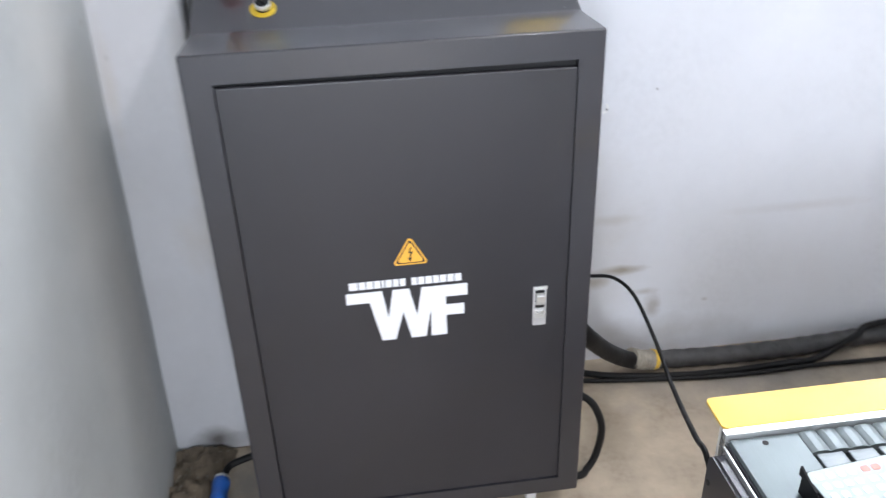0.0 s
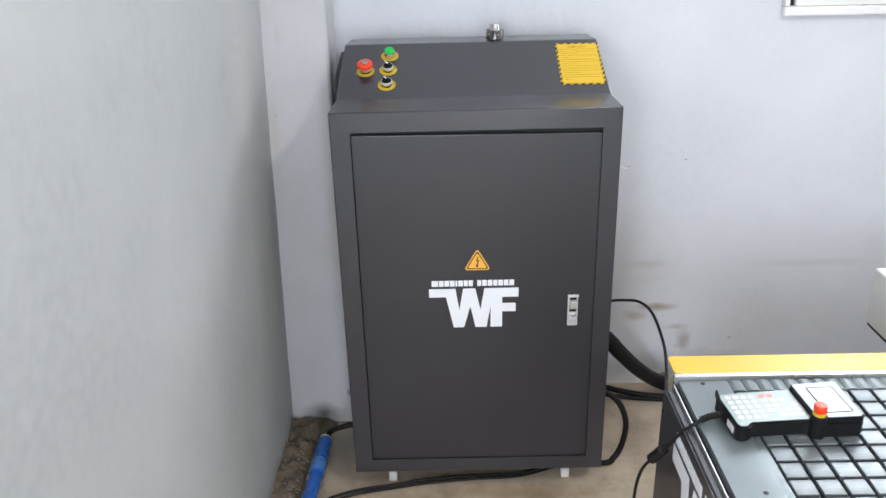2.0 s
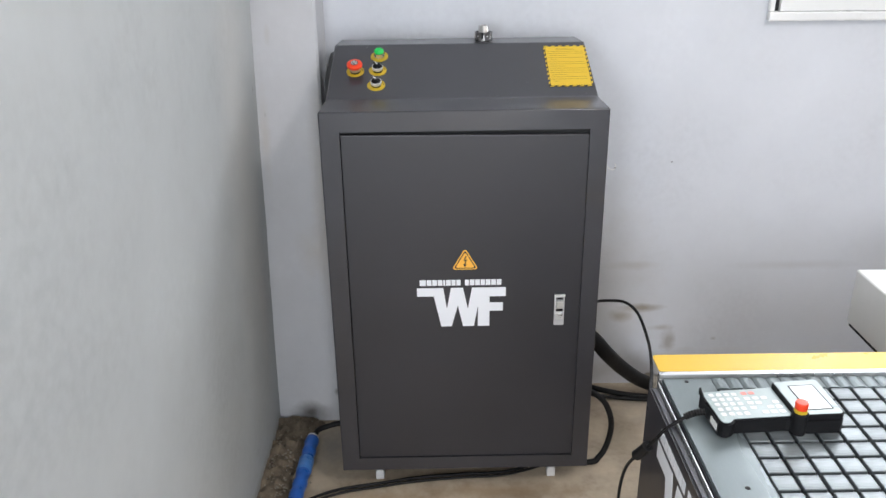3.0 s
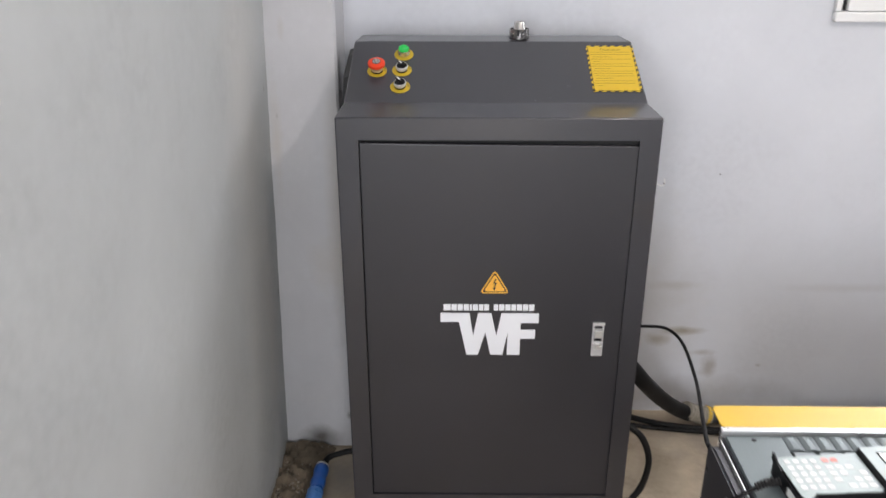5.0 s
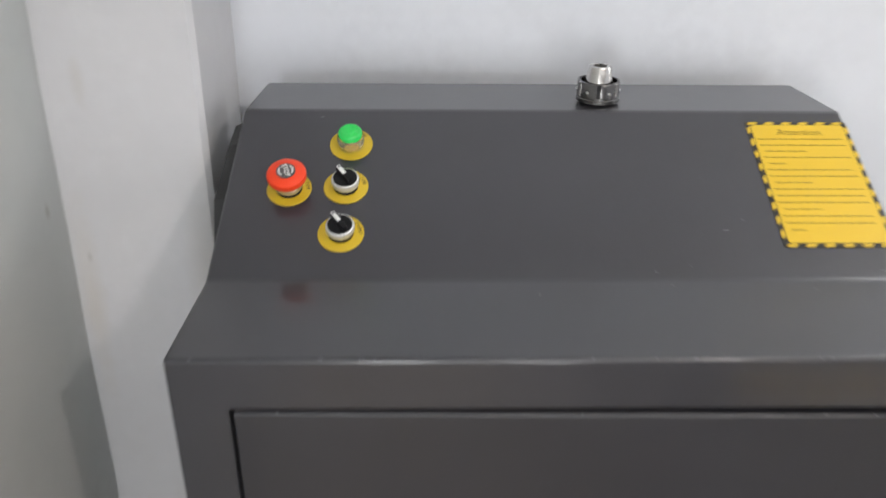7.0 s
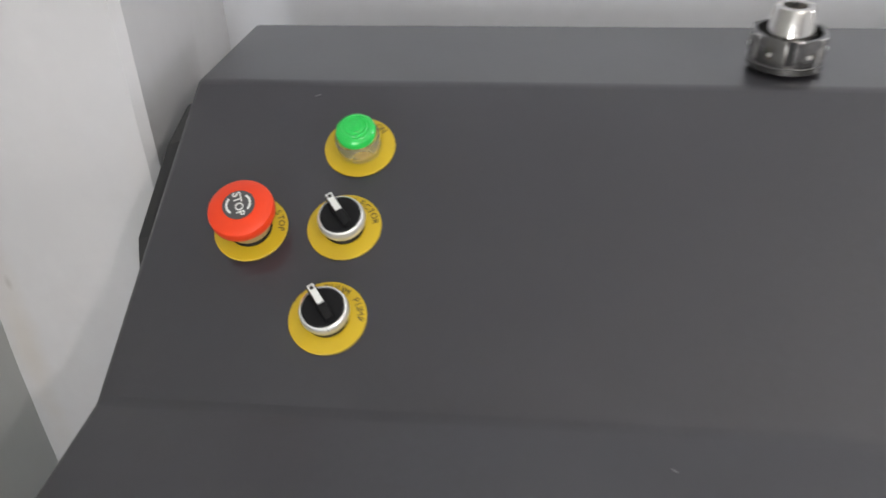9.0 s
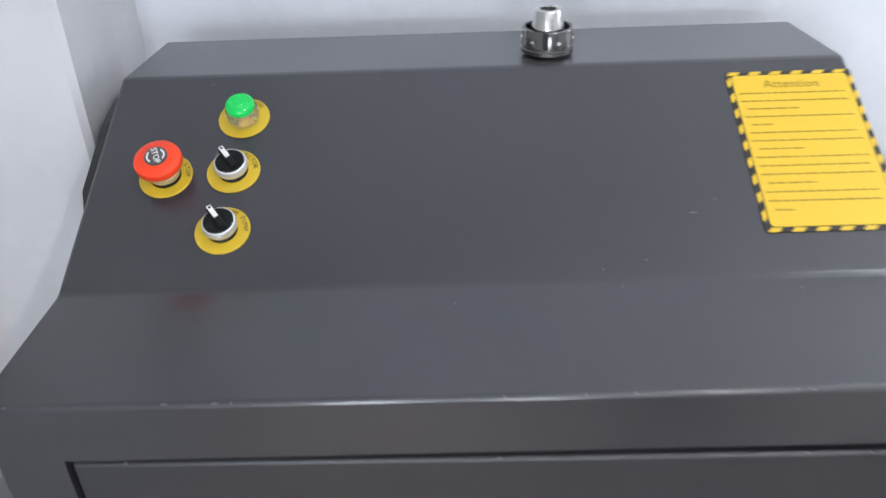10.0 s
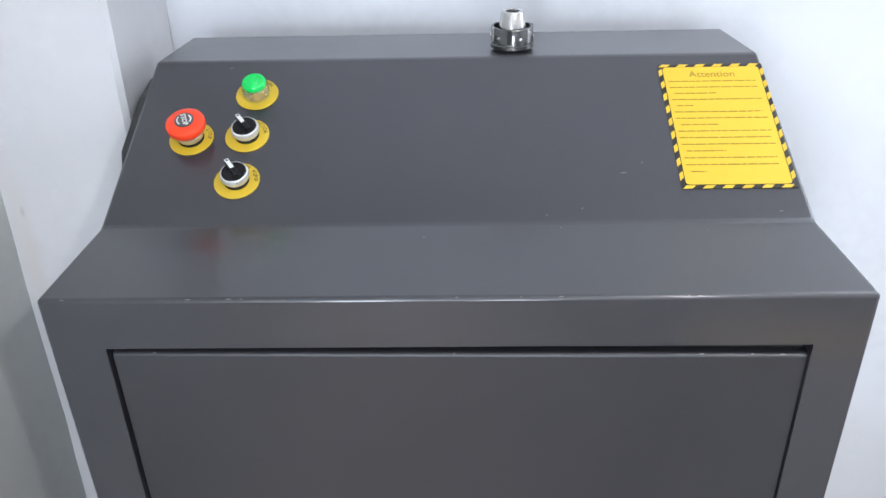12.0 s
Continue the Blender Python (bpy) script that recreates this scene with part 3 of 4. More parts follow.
def selector(x, s, words):
    ring(x, s, words, 62)
    knob = part("selector_switch", lathe([(0.0112, 0.0040), (0.0132, 0.0062), (0.0141, 0.0078), (0.0146, 0.0100), (0.0145, 0.0125), (0.0138, 0.0146), (0.0127, 0.0152), (0.0125, 0.0130), (0.001, 0.0130)], on_slope(x, s), 44), CHROME, cab, "selector switch with chrome bezel", True)
    part("neck", lathe([(0.0128, 0.0013), (0.0128, 0.0030), (0.0112, 0.0046), (0.001, 0.0046)], on_slope(x, s), 36), BLACK_PLASTIC, knob, smooth=True)
    part("dial", lathe([(0.0123, 0.0125), (0.0123, 0.0150), (0.0116, 0.0158), (0.001, 0.0158)], on_slope(x, s), 40), BLACK_PLASTIC, knob, smooth=True)
    grip = box(-0.0029, 0.0029, -0.0105, 0.0125, 0.0156, 0.0212, 0.0012, m=on_slope(x, s, 0, 36))
    part("grip", grip, BLACK_PLASTIC, knob, smooth=True)
    part("pointer", box(-0.0020, 0.0020, 0.0000, 0.0132, 0.0213, 0.0218, m=on_slope(x, s, 0, 36)), KEY_W, knob, "white pointer stripe")
    part("pointer_tip", box(-0.0011, 0.0011, 0.0100, 0.0122, 0.0218, 0.0220, m=on_slope(x, s, 0, 36)), BLACK_PLASTIC, knob)
    return knob


selector(0.1305, 0.0570, "VACUUM PUMP")
selector(0.1322, 0.1185, "COLLECTOR")
ring(0.1345, 0.1790, "ON", 50)
lampb = part("indicator_lamp", lathe([(0.0135, 0.001), (0.0145, 0.002), (0.0145, 0.0135), (0.0135, 0.0150), (0.010, 0.0150), (0.010, 0.003)], on_slope(0.1345, 0.1790), 44, False), CLEAR, cab, "clear collar of the indicator lamp", True)
part("lamp_lens", lathe([(0.0100, 0.0120), (0.0110, 0.0140), (0.0126, 0.0155), (0.0130, 0.0185), (0.0122, 0.0205), (0.0095, 0.0222), (0.0085, 0.0218), (0.0075, 0.0228), (0.0060, 0.0225), (0.0050, 0.0234), (0.0030, 0.0231), (0.0015, 0.0236)], on_slope(0.1345, 0.1790), 44), LENS_M, lampb, "green domed lens, lit", True)
part("lamp_core", lathe([(0.0088, 0.0015), (0.0088, 0.0118)], on_slope(0.1345, 0.1790), 30), TAPE_Y, lampb, smooth=True)
ring(0.0735, 0.1155, "STOP", 18)
stop = part("emergency_stop", lathe([(0.0118, 0.0045), (0.0136, 0.0052), (0.0142, 0.0068), (0.0139, 0.0100), (0.0128, 0.0110), (0.0110, 0.0112), (0.0110, 0.018)], on_slope(0.0735, 0.1155), 44), surface("dull_brass_plating", (0.55, 0.49, 0.36), 0.38, 0.7, 0.10, 30, 300, 0.04), cab, "emergency stop with red mushroom head", True)
part("neck", lathe([(0.0136, 0.0013), (0.0136, 0.0030), (0.0118, 0.0044), (0.001, 0.0044)], on_slope(0.0735, 0.1155), 36), BLACK_PLASTIC, stop, smooth=True)
part("mushroom_head", lathe([(0.0105, 0.0145), (0.0190, 0.0175), (0.0200, 0.0190), (0.0202, 0.0235), (0.0197, 0.0252), (0.0180, 0.0264), (0.0120, 0.0278), (0.001, 0.0284)], on_slope(0.0735, 0.1155), 52), RED, stop, "red plastic mushroom head", True)
cap = part("stop_cap", lathe([(0.0098, 0.0270), (0.0098, 0.0288), (0.001, 0.0291)], on_slope(0.0735, 0.1155), 36), surface("dark_grey_cap", (0.075, 0.075, 0.078), 0.4), stop, "dark round cap printed with white stop lettering")
part("stop_letters", text_mesh("STOP", 0.0072, 0.0001, on_slope(0.0735, 0.1155, 0.0293, -68), KEY_W, "stop_letters", 0.0001), KEY_W, cap)
for a0 in (40, 220):
    arc = [(r * math.cos(radians(a)), r * math.sin(radians(a))) for r, span in ((0.0078, range(0, 91, 10)), (0.0064, range(90, -1, -10))) for a in (a0 + d - 68 for d in span)]
    part("turn_arrow", prism(arc, 0.0002, on_slope(0.0735, 0.1155, 0.0292)), KEY_W, cap)

# notice sticker with a striped border; body lines are plain bars
NX0, NX1, NS0, NS1 = 0.5745, 0.6885, 0.0400, 0.2155
notice = part("notice_sticker", prism(rounded(NX0, NX1, NS0, NS1, 0.001), 0.0004, SLOPE @ pose(0, 0, 0.0002)), BLACK_INK, cab, "yellow attention notice with black striped border")
part("notice_field", prism(rounded(NX0 + 0.0049, NX1 - 0.0049, NS0 + 0.0049, NS1 - 0.0049, 0.004), 0.0003, SLOPE @ pose(0, 0, 0.0009)), YELLOW_VINYL, notice)


def slash(x, s, dx, ds, skx, sks):
    return part("border_stripe", prism([(x, s), (x + dx, s + 0), (x + dx + skx, s + ds), (x + skx, s + ds)] if sks == 0 else [(x, s), (x + dx, s + sks), (x + dx, s + ds + sks), (x, s + ds)], 0.0002, SLOPE @ pose(0, 0, 0.0007)), YELLOW_VINYL, notice)


for i in range(6):
    x = NX0 + 0.001 + i * 0.0192
    slash(x, NS0, 0.0095, 0.0041, 0.0041, 0)
    slash(x, NS1 - 0.0041, 0.0095, 0.0041, 0.0041, 0)
for i in range(9):
    s = NS0 + 0.010 + i * 0.0183
    slash(NX0, s, 0.0041, 0.0088, 0, 0.0040)
    slash(NX1 - 0.0041, s, 0.0041, 0.0088, 0, 0.0040)
part("notice_heading", text_mesh("Attention", 0.0128, 0.0001, on_slope(0.6315, NS1 - 0.0165, 0.0014), BROWN_INK, "notice_heading"), BROWN_INK, notice)
rng = random.Random(4)
for i, frac in enumerate((0.97, 0.98, 0.50, 0.98, 0.22, 0.95, 0.98, 0.45, 0.98, 0.98, 0.98, 0.45, 0.96, 0.96, 0.20)):
    s = NS1 - 0.0275 - i * 0.0091
    x, end = NX0 + 0.0085 + (0.004 if frac < 0.6 else 0), NX0 + 0.0085 + frac * 0.097
    while x < end - 0.001:
        w = min(rng.uniform(0.004, 0.013), end - x)
        part("text_bar", prism([(x, s), (x + w, s), (x + w, s + 0.0012), (x, s + 0.0012)], 0.0002, SLOPE @ pose(0, 0, 0.0013)), BROWN_INK, notice)
        x += w + 0.0014

# vent hood on the side of the console, and a wire hook on the other side
hood = bmesh.new()
prof = [(0.225, 0.80), (0.225, 1.105), (0.245, 1.145), (0.30, 1.185), (0.345, 1.194), (0.42, 1.17), (0.42, 0.80)]
inner = [hood.verts.new((lean(0, y) - 0.0, y, z)) for y, z in prof]
outer = [hood.verts.new((-0.009 if z < 1.16 else -0.001, y, z - 0.004)) for y, z in prof]
hood.faces.new(outer)
hood.faces.new(inner[::-1])
for i in range(7):
    hood.faces.new((inner[i], inner[(i + 1) % 7], outer[(i + 1) % 7], outer[i]))
part("vent_hood", hood, surface("black_vent_steel", (0.02, 0.02, 0.021), 0.5), cab, "black fan hood on the side panel")
part("wire_hook", tube([(0.692, 0.10, 0.937), (0.712, 0.10, 0.934), (0.730, 0.10, 0.924), (0.7395, 0.10, 0.922), (0.7435, 0.10, 0.930), (0.742, 0.10, 0.938)], 0.0016, 8, 6), CHROME, cab, "small bent wire hook", True)

# small chips in the paint of the console
chips = bmesh.new()
for x, y, z, sz in ((0.322, 0.105, 1.1072, 0.0009), (0.452, 0.122, 1.1072, 0.0007), (0.588, 0.114, 1.1072, 0.0008)):
    box(x - sz, x + sz, y - sz * 0.6, y + sz * 0.6, z - 0.0002, z + 0.0003, bm=chips)
for x, q, w, turn in ((0.44, 0.010, 0.0012, 0), (0.475, 0.018, 0.0010, 30), (0.52, 0.062, 0.0030, 4), (0.54, 0.075, 0.0010, 0), (0.665, 0.012, 0.0016, 10), (0.10, 0.222, 0.0020, 20)):
    box(-w, w, -0.0003, 0.0003, -0.0002, 0.00015, m=on_slope(x, q, 0.0, turn), bm=chips)
for x, z, w, turn in ((0.452, 0.862, 0.003, 12), (0.500, 0.880, 0.005, 18), (0.475, 0.868, 0.0015, -5)):
    box(-w, w, 0.00435, 0.0046, -0.00022, 0.00022, m=pose(x, 0, z, 0, -turn, 0), bm=chips)
wr = random.Random(21)
for k in range(9):
    x, w = wr.uniform(0.02, 0.68), wr.uniform(0.0006, 0.0030)
    box(x - w, x + w, 0.0008, 0.0014, 1.1060, 1.1064, bm=chips)
for k in range(5):
    x, w = wr.uniform(DX0 + 0.02, DX1 - 0.02), wr.uniform(0.0006, 0.0025)
    zt = DZ1 - 0.0070 - 0.0060 * (x - DX0) / (DX1 - DX0)
    box(x - w, x + w, 0.0052, 0.0060, zt - 0.0012, zt - 0.0004, bm=chips)
tagged(part("paint_chips", chips, surface("bared_primer", (0.16, 0.16, 0.165), 0.6), body_ob, "small bare specks in the paint"), kind="stuff")

cab.rotation_euler = (0, radians(-0.28), 0)  # stands a little out of level
cab.location = (0.3554, 0.22, -0.0005)

# ---------------------------------------------------------------- collet nut on top of the cabinet
NUTM = pose(0.4165, 0.379, 1.2112) @ Matrix.Diagonal((1.20, 1.20, 1.04, 1))
nut = thing("collet_nut", (0.4165, 0.372, 1.2112), "blackened steel collet nut with bright collet on the cabinet", "collet nut")
nb = lathe([(0.0185, 0.0), (0.0210, 0.0015), (0.0210, 0.0055), (0.0205, 0.006), (0.0205, 0.0225), (0.0198, 0.0238), (0.0178, 0.0238), (0.0172, 0.017), (0.006, 0.017)], NUTM, 48, False)
part("nut", nb, BLACK_STEEL, nut, smooth=True)
for i in range(6):
    a = 20 + 60 * i
    part("spanner_slot", box(0.0192, 0.0211, -0.0022, 0.0022, 0.008, 0.0236, 0.0004, 1, NUTM @ pose(0, 0, 0, 0, 0, a)), STEEL if i % 2 else GAP, nut)
    part("balance_hole", lathe([(0.0016, 0.0), (0.0016, 0.0004)], NUTM @ pose(0, 0, 0, 0, 0, a + 30) @ pose(0.0205, 0, 0.0135, 0, 90, 0), 12), CHROME, nut)
part("collet", lathe([(0.0130, 0.014), (0.0134, 0.0200), (0.0130, 0.0215), (0.0110, 0.0385), (0.0104, 0.0397), (0.0066, 0.0397), (0.0064, 0.028), (0.001, 0.028)], NUTM, 48, False), STEEL, nut, "bright ground steel collet", True)
for i in range(6):
    part("collet_slit", box(0.0095, 0.0125, -0.0002, 0.0002, 0.0205, 0.0375, m=NUTM @ pose(0, 0, 0, 0, 0, 12 + 60 * i) @ pose(-0.0004, 0, 0, 0, -5, 0)), GAP, nut)

# ---------------------------------------------------------------- router machine with its bed
BX1, BY0, BY1, BZ = 1.95, -2.30, -0.535, 0.700
mach = thing("router_machine", (1.3, -1.4, 0), "charcoal router machine with gridded grey bed and yellow rear guard", "machine")
side = bmesh.new()
SP = [(-0.548, 0.0), (-0.548, 0.668), (-0.560, 0.684), (-0.575, 0.688), (-2.30, 0.688), (-2.30, 0.0)]
o = [side.verts.new((0.693, y, z)) for y, z in SP]
i_ = [side.verts.new((0.7095, y, z)) for y, z in SP]
side.faces.new(o)
side.faces.new(i_[::-1])
for k in range(6):
    side.faces.new((o[k], o[(k + 1) % 6], i_[(k + 1) % 6], i_[k]))
bmesh.ops.recalc_face_normals(side, faces=side.faces)
bmesh.ops.bevel(side, geom=[e for e in side.edges if e.calc_length() > 0.3], offset=0.004, segments=3, affect="EDGES")
panel = part("side_panel", side, GREY, mach, smooth=True)
logo_mark(0.34, 0.165, Matrix(((0, 0, -1, 0.693), (-1, 0, 0, -0.650), (0, 1, 0, 0.462), (0, 0, 0, 1))), WHITE_STICKER, panel)
for y, z in ((-0.562, 0.64), (-0.60, 0.585)):
    part("bolt_hole", lathe([(0.0045, 0), (0.0045, 0.0006)], pose(0.6925, y, z, 0, -90, 0), 16), GAP, panel)
part("edge_strip", box(0.7097, 0.7125, -2.30, -0.552, 0.670, 0.6935, 0.0006), ALU, mach, "thin bright aluminium edge strip")
part("frame", box(0.7127, BX1, BY0, BY1 - 0.012, 0.05, 0.676), BLACK_PLASTIC, mach)
part("bed_base", box(0.7165, BX1, BY0, BY1 - 0.014, 0.6765, 0.6915, 0.001), GREY, mach)
part("bed_margin", box(0.7195, 0.8125, BY0, BY1 - 0.016, 0.6918, BZ, 0.0008), PLATE, mach, "dull grey bed margin")
RIBX = [(0, 0.6918), (0.0262, 0.6918), (0.0262, 0.6985), (0.0235, BZ - 0.0003), (0.0175, BZ + 0.0012), (0.0085, BZ + 0.0012), (0.0025, BZ - 0.0003), (0, 0.6985)]
rib_me = finish(prism(RIBX, 0.0385, Matrix(((1, 0, 0, 0), (0, 0, -1, -0.5510), (0, 1, 0, 0), (0, 0, 0, 1)))), "rib", PLATE)
for k in range(42):
    part("rib", rib_me, PLATE, mach).matrix_basis = pose(0.8135 + k * 0.0265, 0, 0)
for x, y in ((0.763, -0.563), (0.770, -0.878), (0.770, -1.19)):
    part("screw_hole", lathe([(0.0042, 0), (0.0042, 0.0005)], pose(x, y, BZ), 16), GAP, mach)
guard = bmesh.new()
prism(rounded(0.7165, BX1, -0.536, -0.475, 0.009), 0.003, None, guard)
for v in guard.verts:
    v.co.z += 0.7045 + (v.co.y + 0.534) * 0.03
part("rear_guard", guard, YELLOW_PAINT, mach, "yellow enamelled rear guard plate")
part("rear_profile", box(0.7135, BX1, -0.549, -0.5365, 0.680, 0.7075, 0.001), ALU, mach, "white aluminium profile")
# unseen panel, made pale so the cabinet door reflects more light
part("rear_bounce_panel", box(0.720, BX1, -0.527, -0.521, 0.10, 0.699), UNIT_M, mach, "unseen cream white rear panel added to brighten reflections")

# ---------------------------------------------------------------- handheld controller on the bed
PB = Matrix.Translation((0.866, -0.694, BZ + 0.001)) @ pose(0, 0, 0, 0, 0, 3.5)
pend = thing("handheld_controller", (0.866, -0.694, BZ + 0.001), "black handheld controller with pale keypad, screen and red stop button", "controller")


def top_edges(bm):
    return [e for e in bm.edges if abs((e.verts[0].co - e.verts[1].co).z) < 0.001]


SHELL = [(0.121, 0.060), (0.115, 0.064), (0.036, 0.060), (-0.098, 0.053), (-0.105, 0.047), (-0.1035, -0.040), (-0.099, -0.048), (-0.089, -0.0495), (-0.082, -0.047), (-0.073, -0.0385), (0.018, -0.0370),
         (0.026, -0.040), (0.032, -0.049), (0.111, -0.0505), (0.118, -0.044)]
shell = prism(SHELL, 0.0295, PB)
bmesh.ops.bevel(shell, geom=top_edges(shell), offset=0.0025, segments=2, affect="EDGES")
part("shell", shell, BLACK_PLASTIC, pend, "black plastic shell", True)
FACE = [(0.031, 0.0555), (-0.096, 0.0490), (-0.1015, 0.0440), (-0.1000, -0.038), (-0.0965, -0.0450), (-0.089, -0.0465), (-0.084, -0.0440), (-0.0755, -0.0358), (0.026, -0.0350), (0.031, -0.030)]
part("keypad_face", prism(FACE, 0.0015, PB @ pose(0, 0, 0.0296)), KEYPAD_M, pend, "pale teal film keypad")
horn = prism([(0.052, 0.0270), (0.052, 0.0400), (0.046, 0.0375), (0.034, 0.0330), (0.018, 0.0305), (0.018, 0.0270)], 0.0032, PB @ Matrix(((0, 0, 1, -0.1058), (1, 0, 0, 0), (0, 1, 0, 0), (0, 0, 0, 1))))
part("raised_corner", horn, BLACK_PLASTIC, pend)
house = prism([(0.1205, 0.0595), (0.1150, 0.0635), (0.0370, 0.0600), (0.0330, 0.0560), (0.0325, -0.0440), (0.0370, -0.0490), (0.1110, -0.0500), (0.1175, -0.0440)], 0.0105, PB @ pose(0, 0, 0.0290))
bmesh.ops.bevel(house, geom=top_edges(house), offset=0.0015, segments=2, affect="EDGES")
scr_ob = part("screen_housing", house, BLACK_PLASTIC, pend, "raised black screen housing", True)
part("housing_face", prism([(0.1180, 0.0575), (0.1130, 0.0610), (0.0385, 0.0575), (0.0358, 0.0545), (0.0352, -0.0425), (0.0385, -0.0465), (0.1095, -0.0475), (0.1148, -0.0425)], 0.0008, PB @ pose(0, 0, 0.0393)), KEYPAD_M, scr_ob, "pale teal face film")
# black plate drawn for the recess shadow at the screen's top and right
part("screen_recess_shade", prism(rounded(0.0555, 0.1035, -0.0340, 0.0435, 0.002), 0.0006, PB @ pose(0, 0, 0.0403)), BLACK_PLASTIC, scr_ob)
part("screen", prism(rounded(0.0575, 0.1010, -0.0330, 0.0405, 0.001), 0.0006, PB @ pose(0, 0, 0.0407)), LCD, scr_ob, "pale lit screen")
keys = [(-0.0925 + c * 0.0140, 0.0330 - r * 0.0150, 0.0090, 0.0100, KEY_W) for r in range(5) for c in range(4)]
keys += [(-0.0320 + c * 0.0140, 0.0350, 0.0105, 0.0090, KEY_R) for c in range(2)]
keys += [(-0.0330 + c * 0.0155, 0.0180 - r * 0.0145, 0.0110, 0.0095, KEY_W) for r in range(4) for c in range(4) if (r + c) % 5 != 3]
for x, y, w, d, mat in keys:
    part("key", prism(rounded(x, x + w, y, y + d, 0.002, 2), 0.0005, PB @ pose(0, 0, 0.0312)), mat, pend)
part("label_patch", prism(rounded(-0.0135, 0.0135, 0.0075, 0.0205, 0.001), 0.0010, PB @ pose(-0.1038, -0.021, 0, 90, 0, -90)), KEY_W, pend)
part("button_mount", lathe([(0.0140, 0.0), (0.0140, 0.0400), (0.0128, 0.0415)], PB @ pose(0.0400, -0.0400, 0), 30), BLACK_PLASTIC, pend, smooth=True)
bt = part("stop_button", lathe([(0.0112, 0.0416), (0.0112, 0.0475)], PB @ pose(0.0400, -0.0400, 0), 30), YELLOW_RING, pend, "red stop button on yellow collar", True)
part("button_cap", lathe([(0.0098, 0.0476), (0.0108, 0.0500), (0.0111, 0.0590), (0.0100, 0.0615), (0.001, 0.0622)], PB @ pose(0.0400, -0.0400, 0), 30), RED, bt, smooth=True)

cable = thing("controller_cable", (0.74, -0.68, BZ), "black controller cable with strain relief and ferrite bead", "cable")
part("lead", tube([(0.756, -0.692, 0.718), (0.735, -0.690, 0.713), (0.712, -0.692, 0.700), (0.690, -0.688, 0.678), (0.672, -0.676, 0.640), (0.656, -0.640, 0.585), (0.648, -0.600, 0.520), (0.645, -0.585, 0.440), (0.648, -0.59, 0.30), (0.655, -0.60, 0.10), (0.64, -0.62, 0.008), (0.55, -0.72, 0.006)], 0.0032), RUBBER, cable, smooth=True)
part("strain_relief", tube([(0.757, -0.6925, 0.719), (0.738, -0.690, 0.714), (0.722, -0.691, 0.707)], 0.006, 12, 12, 0.12, 0.005), RUBBER, cable, smooth=True)
part("ferrite_bead", tube([(0.668, -0.668, 0.628), (0.6625, -0.655, 0.607), (0.6565, -0.642, 0.588)], 0.0105), BLACK_PLASTIC, cable, smooth=True)

# ---------------------------------------------------------------- hoses and cables by the wall
hose = thing("cable_hose", (1.1, 0.45, 0), "thick black cable hose, wrapped and dusty, lying along the wall", "hose")
part("smooth_hose", tube([(0.69, 0.27, 0.385), (0.76, 0.285, 0.322), (0.806, 0.30, 0.264), (0.875, 0.36, 0.173), (0.945, 0.42, 0.095), (1.00, 0.455, 0.050)], 0.0235, 18), RUBBER, hose, smooth=True)
part("tape_joint", tube([(0.988, 0.452, 0.065), (1.03, 0.468, 0.040), (1.075, 0.472, 0.031)], 0.0285, 18, 14, 0.05, 0.013), TAPE, hose, "grubby grey tape", True)
part("yellow_tape", tube([(1.058, 0.471, 0.036), (1.064, 0.4715, 0.034), (1.070, 0.472, 0.032)], 0.0292, 18, 6, 0.03, 0.009), TAPE_Y, hose, smooth=True)
part("wrapped_hose", tube([(1.06, 0.472, 0.033), (1.20, 0.470, 0.028), (1.30, 0.466, 0.027), (1.45, 0.468, 0.027), (1.60, 0.475, 0.028), (1.80, 0.485, 0.028), (2.6, 0.49, 0.028)], 0.026, 18, 24, 0.045, 0.055), HOSE_DUST, hose, smooth=True)
c2 = thing("power_cable", (1.2, 0.42, 0), "black power cable snaking along the floor by the wall", "cable", "floor cables")
part("lead", tube([(0.72, 0.40, 0.10), (0.79, 0.47, 0.035), (0.872, 0.468, 0.012), (0.958, 0.445, 0.010), (1.11, 0.422, 0.010), (1.275, 0.415, 0.010), (1.447, 0.423, 0.010), (1.535, 0.427, 0.012), (1.66, 0.455, 0.05), (1.78, 0.48, 0.075), (2.4, 0.48, 0.066)], 0.0095), RUBBER, c2, smooth=True)
c3 = thing("power_cable", (1.2, 0.40, 0), "thin black cable lying flat on the floor", "cable", "floor cables")
part("lead", tube([(0.72, 0.42, 0.05), (0.866, 0.440, 0.009), (1.032, 0.420, 0.007), (1.277, 0.398, 0.007), (1.532, 0.404, 0.007), (1.722, 0.398, 0.007), (2.4, 0.39, 0.007)], 0.0065), RUBBER, c3, smooth=True)
c4 = thing("loop_cable", (0.75, 0.12, 0), "thick black cable looping out of the cabinet's side", "cable")
part("lead", tube([(0.69, 0.14, 0.245), (0.736, 0.13, 0.229), (0.772, 0.12, 0.199), (0.794, 0.115, 0.135), (0.786, 0.11, 0.065), (0.762, 0.10, 0.022), (0.725, 0.09, 0.010), (0.55, 0.10, 0.010)], 0.0088), RUBBER, c4, smooth=True)
c5 = thing("signal_cable", (0.80, 0.0, 0.5), "thin black cable arching from the cabinet to the machine", "cable")
part("lead", tube([(0.69, 0.26, 0.44), (0.75, 0.26, 0.462), (0.79, 0.25, 0.471), (0.832, 0.22, 0.479), (0.855, 0.15, 0.474), (0.855, 0.02, 0.451), (0.803, -0.20, 0.50), (0.735, -0.43, 0.60), (0.716, -0.50, 0.635), (0.722, -0.522, 0.60)], 0.0042), RUBBER, c5, smooth=True)
